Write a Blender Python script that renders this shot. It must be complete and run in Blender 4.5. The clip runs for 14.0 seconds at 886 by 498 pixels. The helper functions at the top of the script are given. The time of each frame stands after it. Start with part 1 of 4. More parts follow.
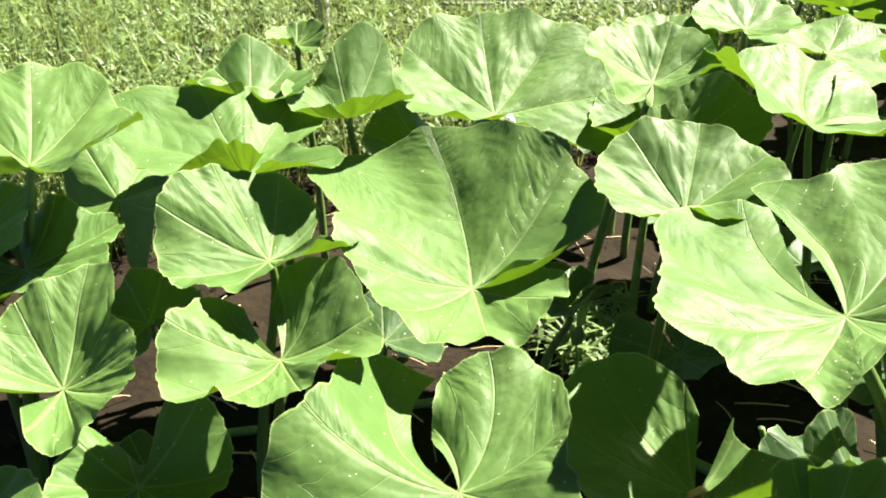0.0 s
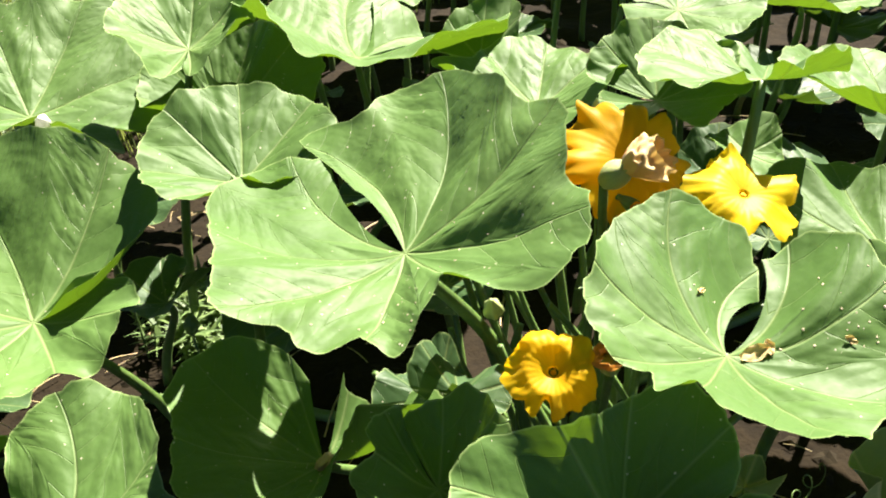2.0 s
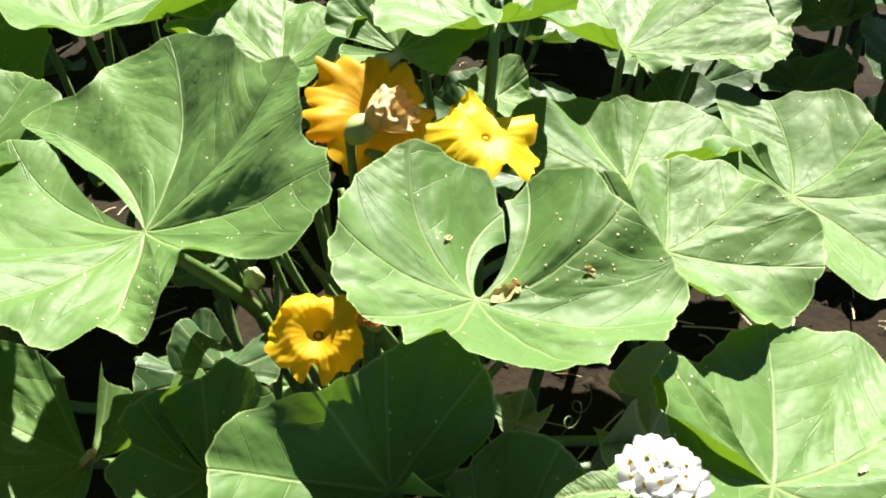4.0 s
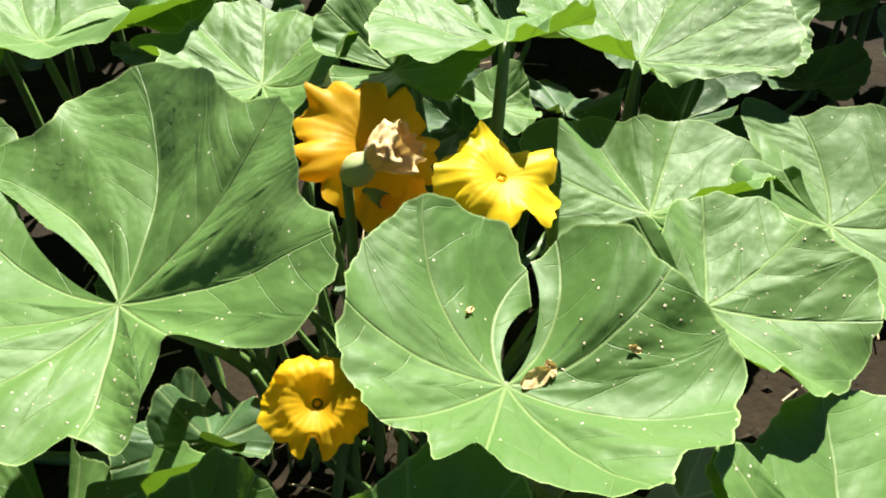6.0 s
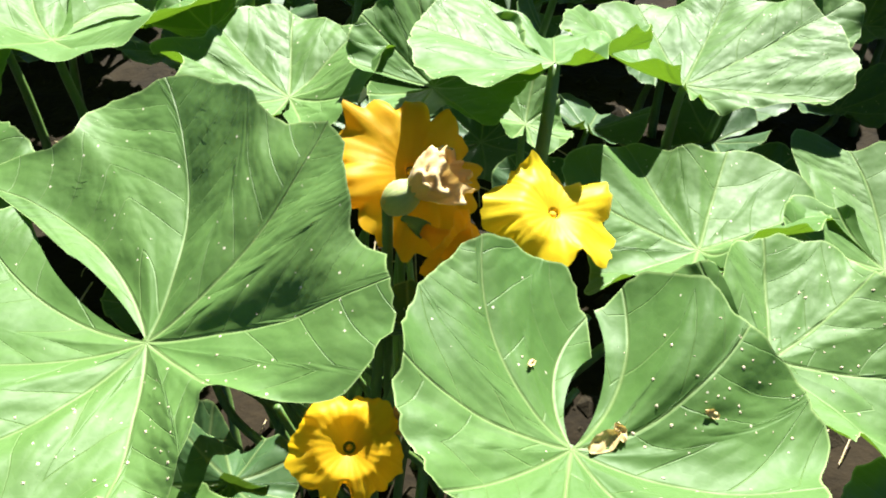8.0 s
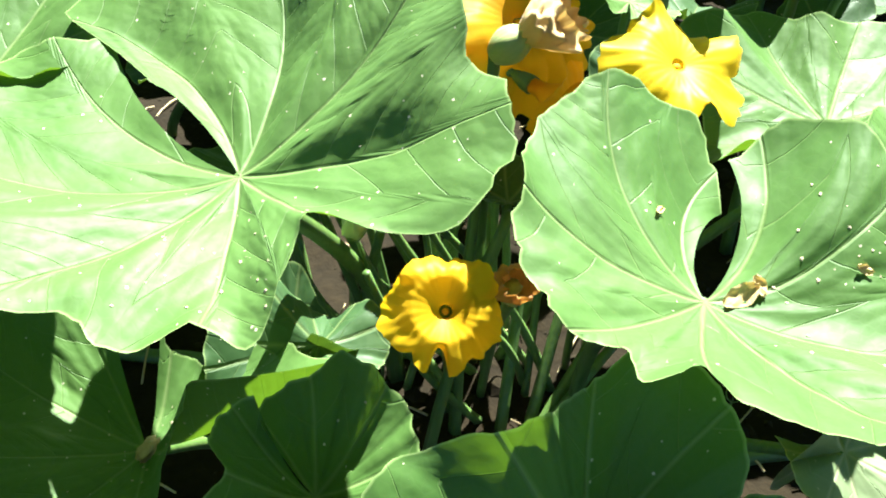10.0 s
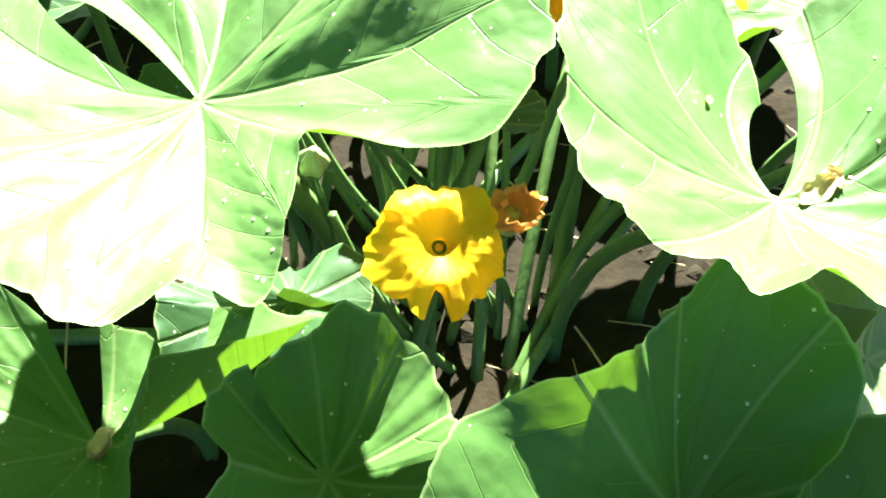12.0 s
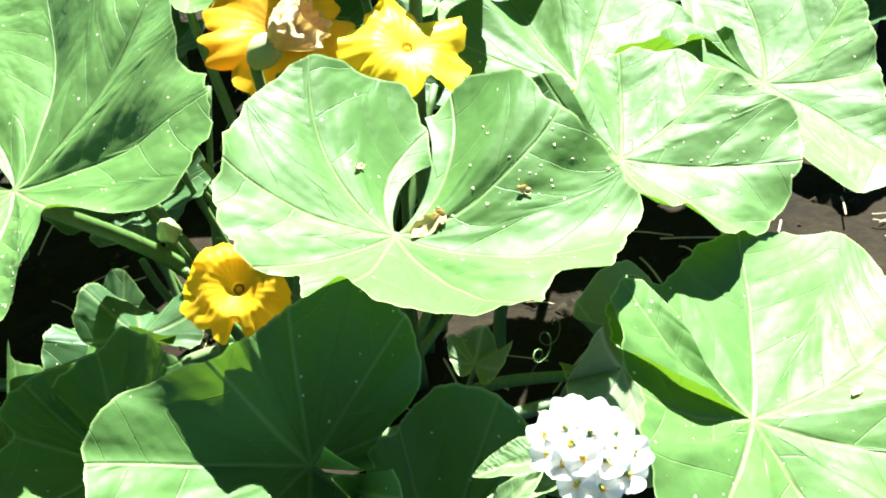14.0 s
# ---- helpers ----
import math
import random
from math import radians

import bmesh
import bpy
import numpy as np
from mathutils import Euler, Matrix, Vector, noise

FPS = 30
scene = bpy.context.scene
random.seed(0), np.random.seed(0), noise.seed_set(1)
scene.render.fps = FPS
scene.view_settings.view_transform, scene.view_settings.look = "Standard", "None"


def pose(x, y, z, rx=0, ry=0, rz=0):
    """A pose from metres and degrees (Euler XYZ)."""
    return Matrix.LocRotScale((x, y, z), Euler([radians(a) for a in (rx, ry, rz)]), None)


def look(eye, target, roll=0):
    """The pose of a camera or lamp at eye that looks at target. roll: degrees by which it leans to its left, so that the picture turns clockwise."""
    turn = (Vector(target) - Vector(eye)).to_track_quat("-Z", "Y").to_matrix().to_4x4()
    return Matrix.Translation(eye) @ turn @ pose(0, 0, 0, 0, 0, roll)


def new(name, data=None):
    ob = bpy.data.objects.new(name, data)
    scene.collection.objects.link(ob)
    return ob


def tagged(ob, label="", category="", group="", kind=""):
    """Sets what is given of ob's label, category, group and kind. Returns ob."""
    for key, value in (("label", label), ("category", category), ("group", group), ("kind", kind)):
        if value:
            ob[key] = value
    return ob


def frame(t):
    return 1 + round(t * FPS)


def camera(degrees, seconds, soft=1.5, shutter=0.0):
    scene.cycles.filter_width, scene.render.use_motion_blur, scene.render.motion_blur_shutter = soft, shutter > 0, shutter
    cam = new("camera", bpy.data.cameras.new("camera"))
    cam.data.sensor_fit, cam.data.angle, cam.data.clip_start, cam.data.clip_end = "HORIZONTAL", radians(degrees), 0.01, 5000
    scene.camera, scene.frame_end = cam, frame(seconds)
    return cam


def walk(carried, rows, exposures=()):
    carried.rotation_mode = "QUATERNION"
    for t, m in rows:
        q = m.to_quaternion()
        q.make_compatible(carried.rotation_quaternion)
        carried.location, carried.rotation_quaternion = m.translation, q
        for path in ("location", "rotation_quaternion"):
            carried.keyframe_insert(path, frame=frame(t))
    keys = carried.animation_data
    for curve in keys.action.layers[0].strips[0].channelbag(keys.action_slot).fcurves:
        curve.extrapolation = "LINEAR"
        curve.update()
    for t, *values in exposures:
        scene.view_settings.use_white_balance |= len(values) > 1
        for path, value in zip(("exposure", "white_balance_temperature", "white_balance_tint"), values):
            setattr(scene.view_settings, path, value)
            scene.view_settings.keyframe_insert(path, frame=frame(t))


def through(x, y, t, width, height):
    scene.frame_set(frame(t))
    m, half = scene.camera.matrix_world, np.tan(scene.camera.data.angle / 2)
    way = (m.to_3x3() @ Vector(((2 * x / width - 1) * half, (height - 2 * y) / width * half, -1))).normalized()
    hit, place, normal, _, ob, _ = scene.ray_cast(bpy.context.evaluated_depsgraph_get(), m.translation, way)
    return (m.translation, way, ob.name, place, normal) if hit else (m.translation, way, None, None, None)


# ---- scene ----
cam = camera(48.1, 14.0, soft=2.0)
PATH = [
    (0, (0.041, 0.027, 0.938), (0.016, 1.812, 0.037), 0.3),
    (0.5, (0.132, -0.007, 0.935), (0.259, 1.757, 0.002), -1.6),
    (1, (0.183, -0.004, 0.934), (0.413, 1.73, -0.035), -5.3),
    (1.5, (0.178, 0.026, 0.939), (0.579, 1.717, -0.052), -5.1),
    (2, (0.16, 0.076, 0.937), (0.76, 1.688, -0.083), -4.8),
    (2.5, (0.139, 0.101, 0.936), (0.913, 1.6, -0.138), -4.9),
    (3, (0.141, 0.1, 0.929), (1.062, 1.48, -0.189), -3.9),
    (3.2, (0.146, 0.094, 0.922), (1.124, 1.438, -0.19), -3.9),
    (5.3, (0.285, 0.061, 0.94), (1.109, 1.491, -0.191), -2.9),
    (5.5, (0.271, 0.111, 0.939), (1.162, 1.49, -0.203), -2.7),
    (6, (0.251, 0.199, 0.938), (1.202, 1.5, -0.247), -3.4),
    (6.5, (0.251, 0.257, 0.938), (1.245, 1.499, -0.274), -1.4),
    (7, (0.247, 0.264, 0.944), (1.214, 1.593, -0.196), -3.2),
    (7.5, (0.253, 0.268, 0.944), (1.236, 1.587, -0.192), -3.1),
    (8, (0.246, 0.286, 0.935), (1.229, 1.55, -0.262), -0.4),
    (8.5, (0.226, 0.293, 0.906), (1.142, 1.56, -0.342), -0.6),
    (9, (0.232, 0.269, 0.883), (1.055, 1.579, -0.386), -2.1),
    (9.2, (0.232, 0.257, 0.884), (0.983, 1.609, -0.385), -2.4),
    (11.3, (0.197, 0.428, 0.768), (1.222, 1.499, -0.575), 1.7),
    (11.5, (0.198, 0.423, 0.767), (1.214, 1.496, -0.581), 1.2),
    (12, (0.199, 0.41, 0.773), (1.191, 1.485, -0.59), -0.1),
    (12.5, (0.219, 0.356, 0.796), (1.189, 1.439, -0.577), -2.3),
    (13, (0.243, 0.275, 0.821), (1.16, 1.45, -0.512), -6.2),
    (13.5, (0.269, 0.179, 0.846), (1.13, 1.469, -0.416), -8.0),
    (14, (0.302, 0.111, 0.86), (1.168, 1.424, -0.375), -9.1),
]
EXPOSURES = [(0, 2.4, 6800, 11), (2.0, 2.22, 6800, 13), (3.2, 2.28, 6600, 13), (5.3, 1.85, 6500, 9), (7.5, 2.12, 6200, 8), (9.2, 2.3, 6050, 4), (11.3, 3.3, 6000, -1),
             (12.5, 3.5, 5950, -1), (13.5, 2.95, 5800, 0), (14, 2.85, 5800, 0)]
walk(cam, [(t, look(eye, target, roll)) for t, eye, target, roll in PATH], EXPOSURES)

# ---- light ----
SUN_AZIMUTH, SUN_HEIGHT = 57.0, 53.0        # degrees from +y towards +x, and above the horizon
world = bpy.data.worlds.new("sky")
scene.world = world
world.use_nodes = True
wn = world.node_tree.nodes
sky = wn.new("ShaderNodeTexSky")
sky.sky_type = "NISHITA"
sky.sun_disc = False
sky.air_density, sky.dust_density, sky.altitude = 0.085, 0.0, 3000.0
sky.sun_elevation = radians(SUN_HEIGHT)
sky.sun_rotation = radians(SUN_AZIMUTH)
world.node_tree.links.new(sky.outputs[0], wn["Background"].inputs[0])
wn["Background"].inputs[1].default_value = 0.125
sun_data = bpy.data.lights.new("sun", "SUN")
sun_data.energy, sun_data.angle, sun_data.color = 5.0, radians(0.53), (1.0, 0.95, 0.86)
sun_ob = new("sun", sun_data)
sun_way = Vector((math.sin(radians(SUN_AZIMUTH)) * math.cos(radians(SUN_HEIGHT)),
                  math.cos(radians(SUN_AZIMUTH)) * math.cos(radians(SUN_HEIGHT)), math.sin(radians(SUN_HEIGHT))))
sun_ob.matrix_world = look(sun_way * 50, (0, 0, 0))


# ---- materials ----
def material(name):
    m = bpy.data.materials.new(name)
    m.use_nodes = True
    return m, m.node_tree.nodes, m.node_tree.links


def node(nodes, kind, **values):
    n = nodes.new(kind)
    for k, v in values.items():
        n.inputs[k.replace("_", " ")].default_value = v
    return n


def maths(nodes, links, op, a, b=None, c=None, clamp=False):
    n = nodes.new("ShaderNodeMath")
    n.operation, n.use_clamp = op, clamp
    for i, v in enumerate((a, b, c)):
        if v is None:
            continue
        if isinstance(v, (int, float)):
            n.inputs[i].default_value = v
        else:
            links.new(v, n.inputs[i])
    return n.outputs[0]


def ramp(nodes, links, fac, stops):
    n = nodes.new("ShaderNodeValToRGB")
    el = n.color_ramp.elements
    while len(el) < len(stops):
        el.new(0.5)
    for e, (p, c) in zip(el, stops):
        e.position, e.color = p, (*c, 1) if len(c) == 3 else c
    links.new(fac, n.inputs[0])
    return n.outputs[0]


def blend(nodes, links, fac, a, b, mode="MIX"):
    n = nodes.new("ShaderNodeMix")
    n.data_type, n.blend_type = "RGBA", mode
    for sock, v in ((n.inputs[0], fac), (n.inputs[6], a), (n.inputs[7], b)):
        if isinstance(v, (int, float)):
            sock.default_value = v
        elif isinstance(v, tuple):
            sock.default_value = (*v, 1)
        else:
            links.new(v, sock)
    return n.outputs[2]


def attribute(nodes, name):
    n = nodes.new("ShaderNodeAttribute")
    n.attribute_name = name
    return n.outputs["Fac"]


def noise_tex(nodes, links, scale, detail=3.0, coord=None, rough=0.55):
    n = node(nodes, "ShaderNodeTexNoise", Scale=scale, Detail=detail, Roughness=rough)
    if coord is not None:
        links.new(coord, n.inputs["Vector"])
    return n.outputs["Fac"]


def object_coord(nodes):
    return nodes.new("ShaderNodeTexCoord").outputs["Object"]


def sheet_shader(nodes, links, colour, through_colour, amount, rough, normal, coat=0.0, specular=0.5):
    """A thin sheet of plant tissue: gloss and diffuse above, and light that comes through it."""
    p = nodes["Principled BSDF"]
    links.new(colour, p.inputs["Base Color"])
    if isinstance(rough, (int, float)):
        p.inputs["Roughness"].default_value = rough
    else:
        links.new(rough, p.inputs["Roughness"])
    p.inputs["Specular IOR Level"].default_value = specular
    p.inputs["Sheen Weight"].default_value = coat
    p.inputs["Sheen Roughness"].default_value = 0.4
    tr = nodes.new("ShaderNodeBsdfTranslucent")
    links.new(through_colour, tr.inputs[0])
    mix = nodes.new("ShaderNodeMixShader")
    mix.inputs[0].default_value = amount
    links.new(p.outputs[0], mix.inputs[1])
    links.new(tr.outputs[0], mix.inputs[2])
    if normal is not None:
        links.new(normal, p.inputs["Normal"])
        links.new(normal, tr.inputs["Normal"])
    links.new(mix.outputs[0], nodes["Material Output"].inputs[0])


def leaf_material(name, light, dark, vein, through, gloss=0.5, amount=0.15, specks=1.0):
    m, n, l = material(name)
    co = object_coord(n)
    info = n.new("ShaderNodeObjectInfo").outputs["Random"]
    big = noise_tex(n, l, 9.0, 3.0, co)
    fine = noise_tex(n, l, 160.0, 4.0, co)
    tone = maths(n, l, "ADD", maths(n, l, "MULTIPLY", big, 0.7), maths(n, l, "MULTIPLY", info, 0.3))
    col = ramp(n, l, tone, [(0.25, dark), (0.75, light)])
    col = blend(n, l, maths(n, l, "MULTIPLY", fine, 0.35), col, tuple(c * 0.6 for c in dark))
    # veins: ribs from the stalk and their side veins
    rib = attribute(n, "rib")
    along = attribute(n, "along")
    side = attribute(n, "side")
    rib_w = maths(n, l, "SUBTRACT", 1.0, maths(n, l, "DIVIDE", rib, maths(n, l, "MAXIMUM", maths(n, l, "MULTIPLY_ADD", along, -0.011, 0.0026), 0.0008)), clamp=True)
    saw = maths(n, l, "SUBTRACT", 0.5, maths(n, l, "ABSOLUTE", maths(n, l, "SUBTRACT", maths(n, l, "FRACT", side), 0.5)))
    side_w = maths(n, l, "MULTIPLY", maths(n, l, "SUBTRACT", 1.0, maths(n, l, "DIVIDE", saw, 0.022), clamp=True), 0.42)
    vein_w = maths(n, l, "MAXIMUM", rib_w, side_w)
    net = n.new("ShaderNodeTexVoronoi")
    net.feature = "DISTANCE_TO_EDGE"
    net.inputs["Scale"].default_value = 130.0
    l.new(co, net.inputs["Vector"])
    net_w = maths(n, l, "MULTIPLY", maths(n, l, "SUBTRACT", 1.0, maths(n, l, "DIVIDE", net.outputs["Distance"], 0.12), clamp=True), 0.05)
    edge = attribute(n, "edge")
    edge_w = maths(n, l, "SUBTRACT", 1.0, maths(n, l, "DIVIDE", edge, 0.0018), clamp=True)
    marks = maths(n, l, "MAXIMUM", vein_w, net_w)
    col = blend(n, l, maths(n, l, "MULTIPLY", marks, 0.8), col, vein)
    col = blend(n, l, maths(n, l, "MULTIPLY", edge_w, 0.85), col, tuple(c * 1.5 for c in vein))
    # dry specks that fell on the leaf
    vo = n.new("ShaderNodeTexVoronoi")
    vo.inputs["Scale"].default_value = 150.0
    l.new(co, vo.inputs["Vector"])
    pick = maths(n, l, "GREATER_THAN", maths(n, l, "ADD", n_first(n, l, vo.outputs["Color"]), maths(n, l, "MULTIPLY", big, 1.3)), 1.38)
    dot = maths(n, l, "LESS_THAN", vo.outputs["Distance"], maths(n, l, "MULTIPLY", n_second(n, l, vo.outputs["Color"]), 0.16))
    spot = maths(n, l, "MULTIPLY", maths(n, l, "MULTIPLY", pick, dot), specks)
    col = blend(n, l, spot, col, (0.62, 0.58, 0.42))
    # relief
    hgt = maths(n, l, "ADD", maths(n, l, "MULTIPLY", vein_w, -0.5), maths(n, l, "MULTIPLY", net_w, -0.3))
    cell = n.new("ShaderNodeCombineXYZ")
    l.new(maths(n, l, "MULTIPLY", side, 2.6), cell.inputs[0])
    l.new(maths(n, l, "DIVIDE", rib, 0.013), cell.inputs[1])
    l.new(maths(n, l, "MULTIPLY", info, 40.0), cell.inputs[2])
    quilt = n.new("ShaderNodeTexVoronoi")
    quilt.feature = "SMOOTH_F1"
    quilt.inputs["Scale"].default_value = 1.0
    quilt.inputs["Smoothness"].default_value = 0.35
    l.new(cell.outputs[0], quilt.inputs["Vector"])
    patchy = maths(n, l, "MULTIPLY_ADD", noise_tex(n, l, 14.0, 2.0, co), 4.0, -1.2, clamp=False)
    puckers = maths(n, l, "MULTIPLY", quilt.outputs["Distance"], maths(n, l, "MAXIMUM", patchy, 0.25))
    hgt = maths(n, l, "SUBTRACT", hgt, maths(n, l, "MULTIPLY", puckers, 0.5))
    hgt = maths(n, l, "ADD", hgt, maths(n, l, "MULTIPLY", noise_tex(n, l, 38.0, 2.0, co), 0.9))
    hgt = maths(n, l, "ADD", hgt, maths(n, l, "MULTIPLY", spot, 0.8))
    bump = node(n, "ShaderNodeBump", Strength=0.85, Distance=0.0018)
    l.new(hgt, bump.inputs["Height"])
    rgh = maths(n, l, "ADD", gloss, maths(n, l, "MULTIPLY", fine, 0.18))
    tcol = blend(n, l, maths(n, l, "MULTIPLY", marks, 0.6), through, tuple(c * 0.55 for c in through))
    sheet_shader(n, l, col, tcol, amount, rgh, bump.outputs[0], coat=0.0, specular=0.30)
    return m


def n_second(nodes, links, colour):
    s = nodes.new("ShaderNodeSeparateColor")
    links.new(colour, s.inputs[0])
    return s.outputs[1]


def n_first(nodes, links, colour):
    s = nodes.new("ShaderNodeSeparateColor")
    links.new(colour, s.inputs[0])
    return s.outputs[0]


LEAF = leaf_material("pumpkin_leaf_green", (0.113, 0.207, 0.052), (0.062, 0.139, 0.027), (0.225, 0.31, 0.11), (0.18, 0.34, 0.014), gloss=0.48, amount=0.21)
LEAF_PALE = leaf_material("pale_old_leaf", (0.21, 0.266, 0.14), (0.14, 0.203, 0.091), (0.315, 0.336, 0.189), (0.252, 0.322, 0.042), gloss=0.55)
# shaded copy of the leaf green: shade is put into its colour
LEAF_SHADED = leaf_material("shaded_leaf_green", (0.056, 0.112, 0.038), (0.03, 0.075, 0.022), (0.15, 0.203, 0.075), (0.12, 0.225, 0.015), gloss=0.45)


def stalk_material(name, light, dark):
    m, n, l = material(name)
    co = object_coord(n)
    streak = n.new("ShaderNodeMapping")
    streak.inputs["Scale"].default_value = (220, 220, 14)
    l.new(co, streak.inputs["Vector"])
    a = noise_tex(n, l, 1.0, 3.0, streak.outputs[0])
    b = noise_tex(n, l, 25.0, 2.0, co)
    col = ramp(n, l, maths(n, l, "ADD", maths(n, l, "MULTIPLY", a, 0.6), maths(n, l, "MULTIPLY", b, 0.4)), [(0.3, dark), (0.7, light)])
    bump = node(n, "ShaderNodeBump", Strength=0.5, Distance=0.001)
    l.new(a, bump.inputs["Height"])
    p = n["Principled BSDF"]
    l.new(col, p.inputs["Base Color"])
    l.new(bump.outputs[0], p.inputs["Normal"])
    p.inputs["Roughness"].default_value = 0.5
    p.inputs["Subsurface Weight"].default_value = 0.15
    p.inputs["Subsurface Radius"].default_value = (0.004, 0.006, 0.001)
    return m


STALK = stalk_material("stalk_green", (0.115, 0.19, 0.045), (0.06, 0.12, 0.025))
VINE = stalk_material("vine_green", (0.15, 0.225, 0.075), (0.083, 0.143, 0.045))
CALYX = stalk_material("pale_calyx", (0.46, 0.50, 0.22), (0.28, 0.36, 0.12))
DRY = stalk_material("dry_straw", (0.55, 0.44, 0.24), (0.36, 0.27, 0.14))


def petal_material(name, light, dark, through, amount=0.3, rough=0.5):
    m, n, l = material(name)
    co = object_coord(n)
    a = attribute(n, "rib")
    b = noise_tex(n, l, 70.0, 3.0, co)
    tone = maths(n, l, "ADD", maths(n, l, "MULTIPLY", a, 0.6), maths(n, l, "MULTIPLY", b, 0.4))
    col = ramp(n, l, tone, [(0.1, dark), (0.7, light)])
    bump = node(n, "ShaderNodeBump", Strength=0.5, Distance=0.0015)
    l.new(tone, bump.inputs["Height"])
    t = n.new("ShaderNodeRGB")
    t.outputs[0].default_value = (*through, 1)
    sheet_shader(n, l, col, t.outputs[0], amount, rough, bump.outputs[0], coat=0.1, specular=0.3)
    return m


PETAL = petal_material("petal_yellow", (0.98, 0.61, 0.012), (0.90, 0.42, 0.006), (0.98, 0.62, 0.01), amount=0.60)
PETAL_ORANGE = petal_material("petal_deep_orange", (0.97, 0.56, 0.012), (0.86, 0.36, 0.006), (0.98, 0.50, 0.008), amount=0.66)
PETAL_BRIGHT = petal_material("petal_bright_yellow", (0.99, 0.74, 0.014), (0.95, 0.56, 0.008), (0.98, 0.70, 0.01), amount=0.5)
PETAL_BROWN = petal_material("petal_browned", (0.62, 0.33, 0.10), (0.34, 0.15, 0.04), (0.6, 0.28, 0.05), amount=0.25, rough=0.7)
PETAL_DRY = petal_material("petal_wilted", (0.76, 0.58, 0.28), (0.52, 0.34, 0.13), (0.6, 0.38, 0.10), amount=0.2, rough=0.7)
PETAL_WHITE = petal_material("petal_white", (0.90, 0.90, 0.86), (0.84, 0.83, 0.76), (0.90, 0.90, 0.84), amount=0.4)


def plain_material(name, light, dark, scale=40.0, rough=0.7, bump_m=0.002):
    m, n, l = material(name)
    co = object_coord(n)
    a = noise_tex(n, l, scale, 4.0, co)
    b = noise_tex(n, l, scale * 6, 3.0, co)
    tone = maths(n, l, "ADD", maths(n, l, "MULTIPLY", a, 0.65), maths(n, l, "MULTIPLY", b, 0.35))
    p = n["Principled BSDF"]
    l.new(ramp(n, l, tone, [(0.3, dark), (0.7, light)]), p.inputs["Base Color"])
    p.inputs["Specular IOR Level"].default_value = 0.15
    p.inputs["Roughness"].default_value = rough
    bump = node(n, "ShaderNodeBump", Strength=0.7, Distance=bump_m)
    l.new(tone, bump.inputs["Height"])
    l.new(bump.outputs[0], p.inputs["Normal"])
    return m


# soil and clod browns are darkened to carry the shade between leaves
SOIL = plain_material("shade_dark_soil", (0.021, 0.0145, 0.0065), (0.006, 0.0043, 0.002), 14.0, 0.95, 0.012)
CLOD = plain_material("shade_dark_clod", (0.033, 0.025, 0.013), (0.010, 0.0078, 0.0042), 60.0, 0.95, 0.004)
SCAR = plain_material("leaf_scar", (0.66, 0.47, 0.34), (0.46, 0.28, 0.18), 120.0, 0.8, 0.002)
CRUMB = plain_material("dry_crumb", (0.595, 0.527, 0.383), (0.408, 0.323, 0.212), 300.0, 0.85, 0.001)
POLLEN = plain_material("pollen_yellow", (0.80, 0.50, 0.03), (0.66, 0.34, 0.02), 200.0, 0.7, 0.001)
WOOD = plain_material("grey_wood", (0.42, 0.44, 0.38), (0.26, 0.27, 0.22), 30.0, 0.8, 0.002)
RAIL = plain_material("pale_rail", (0.413, 0.42, 0.39), (0.285, 0.292, 0.27), 20.0, 0.6, 0.001)


def weed_material(name, light, dark, through):
    m, n, l = material(name)
    geo = n.new("ShaderNodeNewGeometry").outputs["Random Per Island"]
    co = object_coord(n)
    tone = maths(n, l, "ADD", maths(n, l, "MULTIPLY", geo, 0.7), maths(n, l, "MULTIPLY", noise_tex(n, l, 6.0, 2.0, co), 0.3))
    col = ramp(n, l, tone, [(0.1, dark), (0.75, light), (1.0, tuple(c * 1.25 + 0.04 for c in light))])
    t = n.new("ShaderNodeRGB")
    t.outputs[0].default_value = (*through, 1)
    sheet_shader(n, l, col, t.outputs[0], 0.3, 0.55, None, coat=0.05)
    return m


WEED = weed_material("weed_green", (0.17, 0.26, 0.075), (0.045, 0.10, 0.025), (0.238, 0.322, 0.056))
GRASS = weed_material("grass_straw", (0.34, 0.42, 0.15), (0.11, 0.20, 0.055), (0.36, 0.44, 0.10))
HERB = leaf_material("herb_green", (0.129, 0.204, 0.075), (0.068, 0.129, 0.034), (0.218, 0.286, 0.122), (0.17, 0.286, 0.034), gloss=0.5, specks=0.0)


# ---- helpers for meshes ----
def link_mesh(name, verts, faces, mat, parent=None, label="", layers=None, smooth=True):
    me = bpy.data.meshes.new(name)
    me.from_pydata(verts, [], faces)
    if smooth:
        me.polygons.foreach_set("use_smooth", [True] * len(me.polygons))
    for key, values in (layers or {}).items():
        me.attributes.new(key, "FLOAT", "POINT").data.foreach_set("value", np.asarray(values, dtype=np.float32))
    me.materials.append(mat)
    me.update()
    ob = new(name, me)
    if parent is not None:
        ob.parent = parent
    if label:
        tagged(ob, label)
    return ob


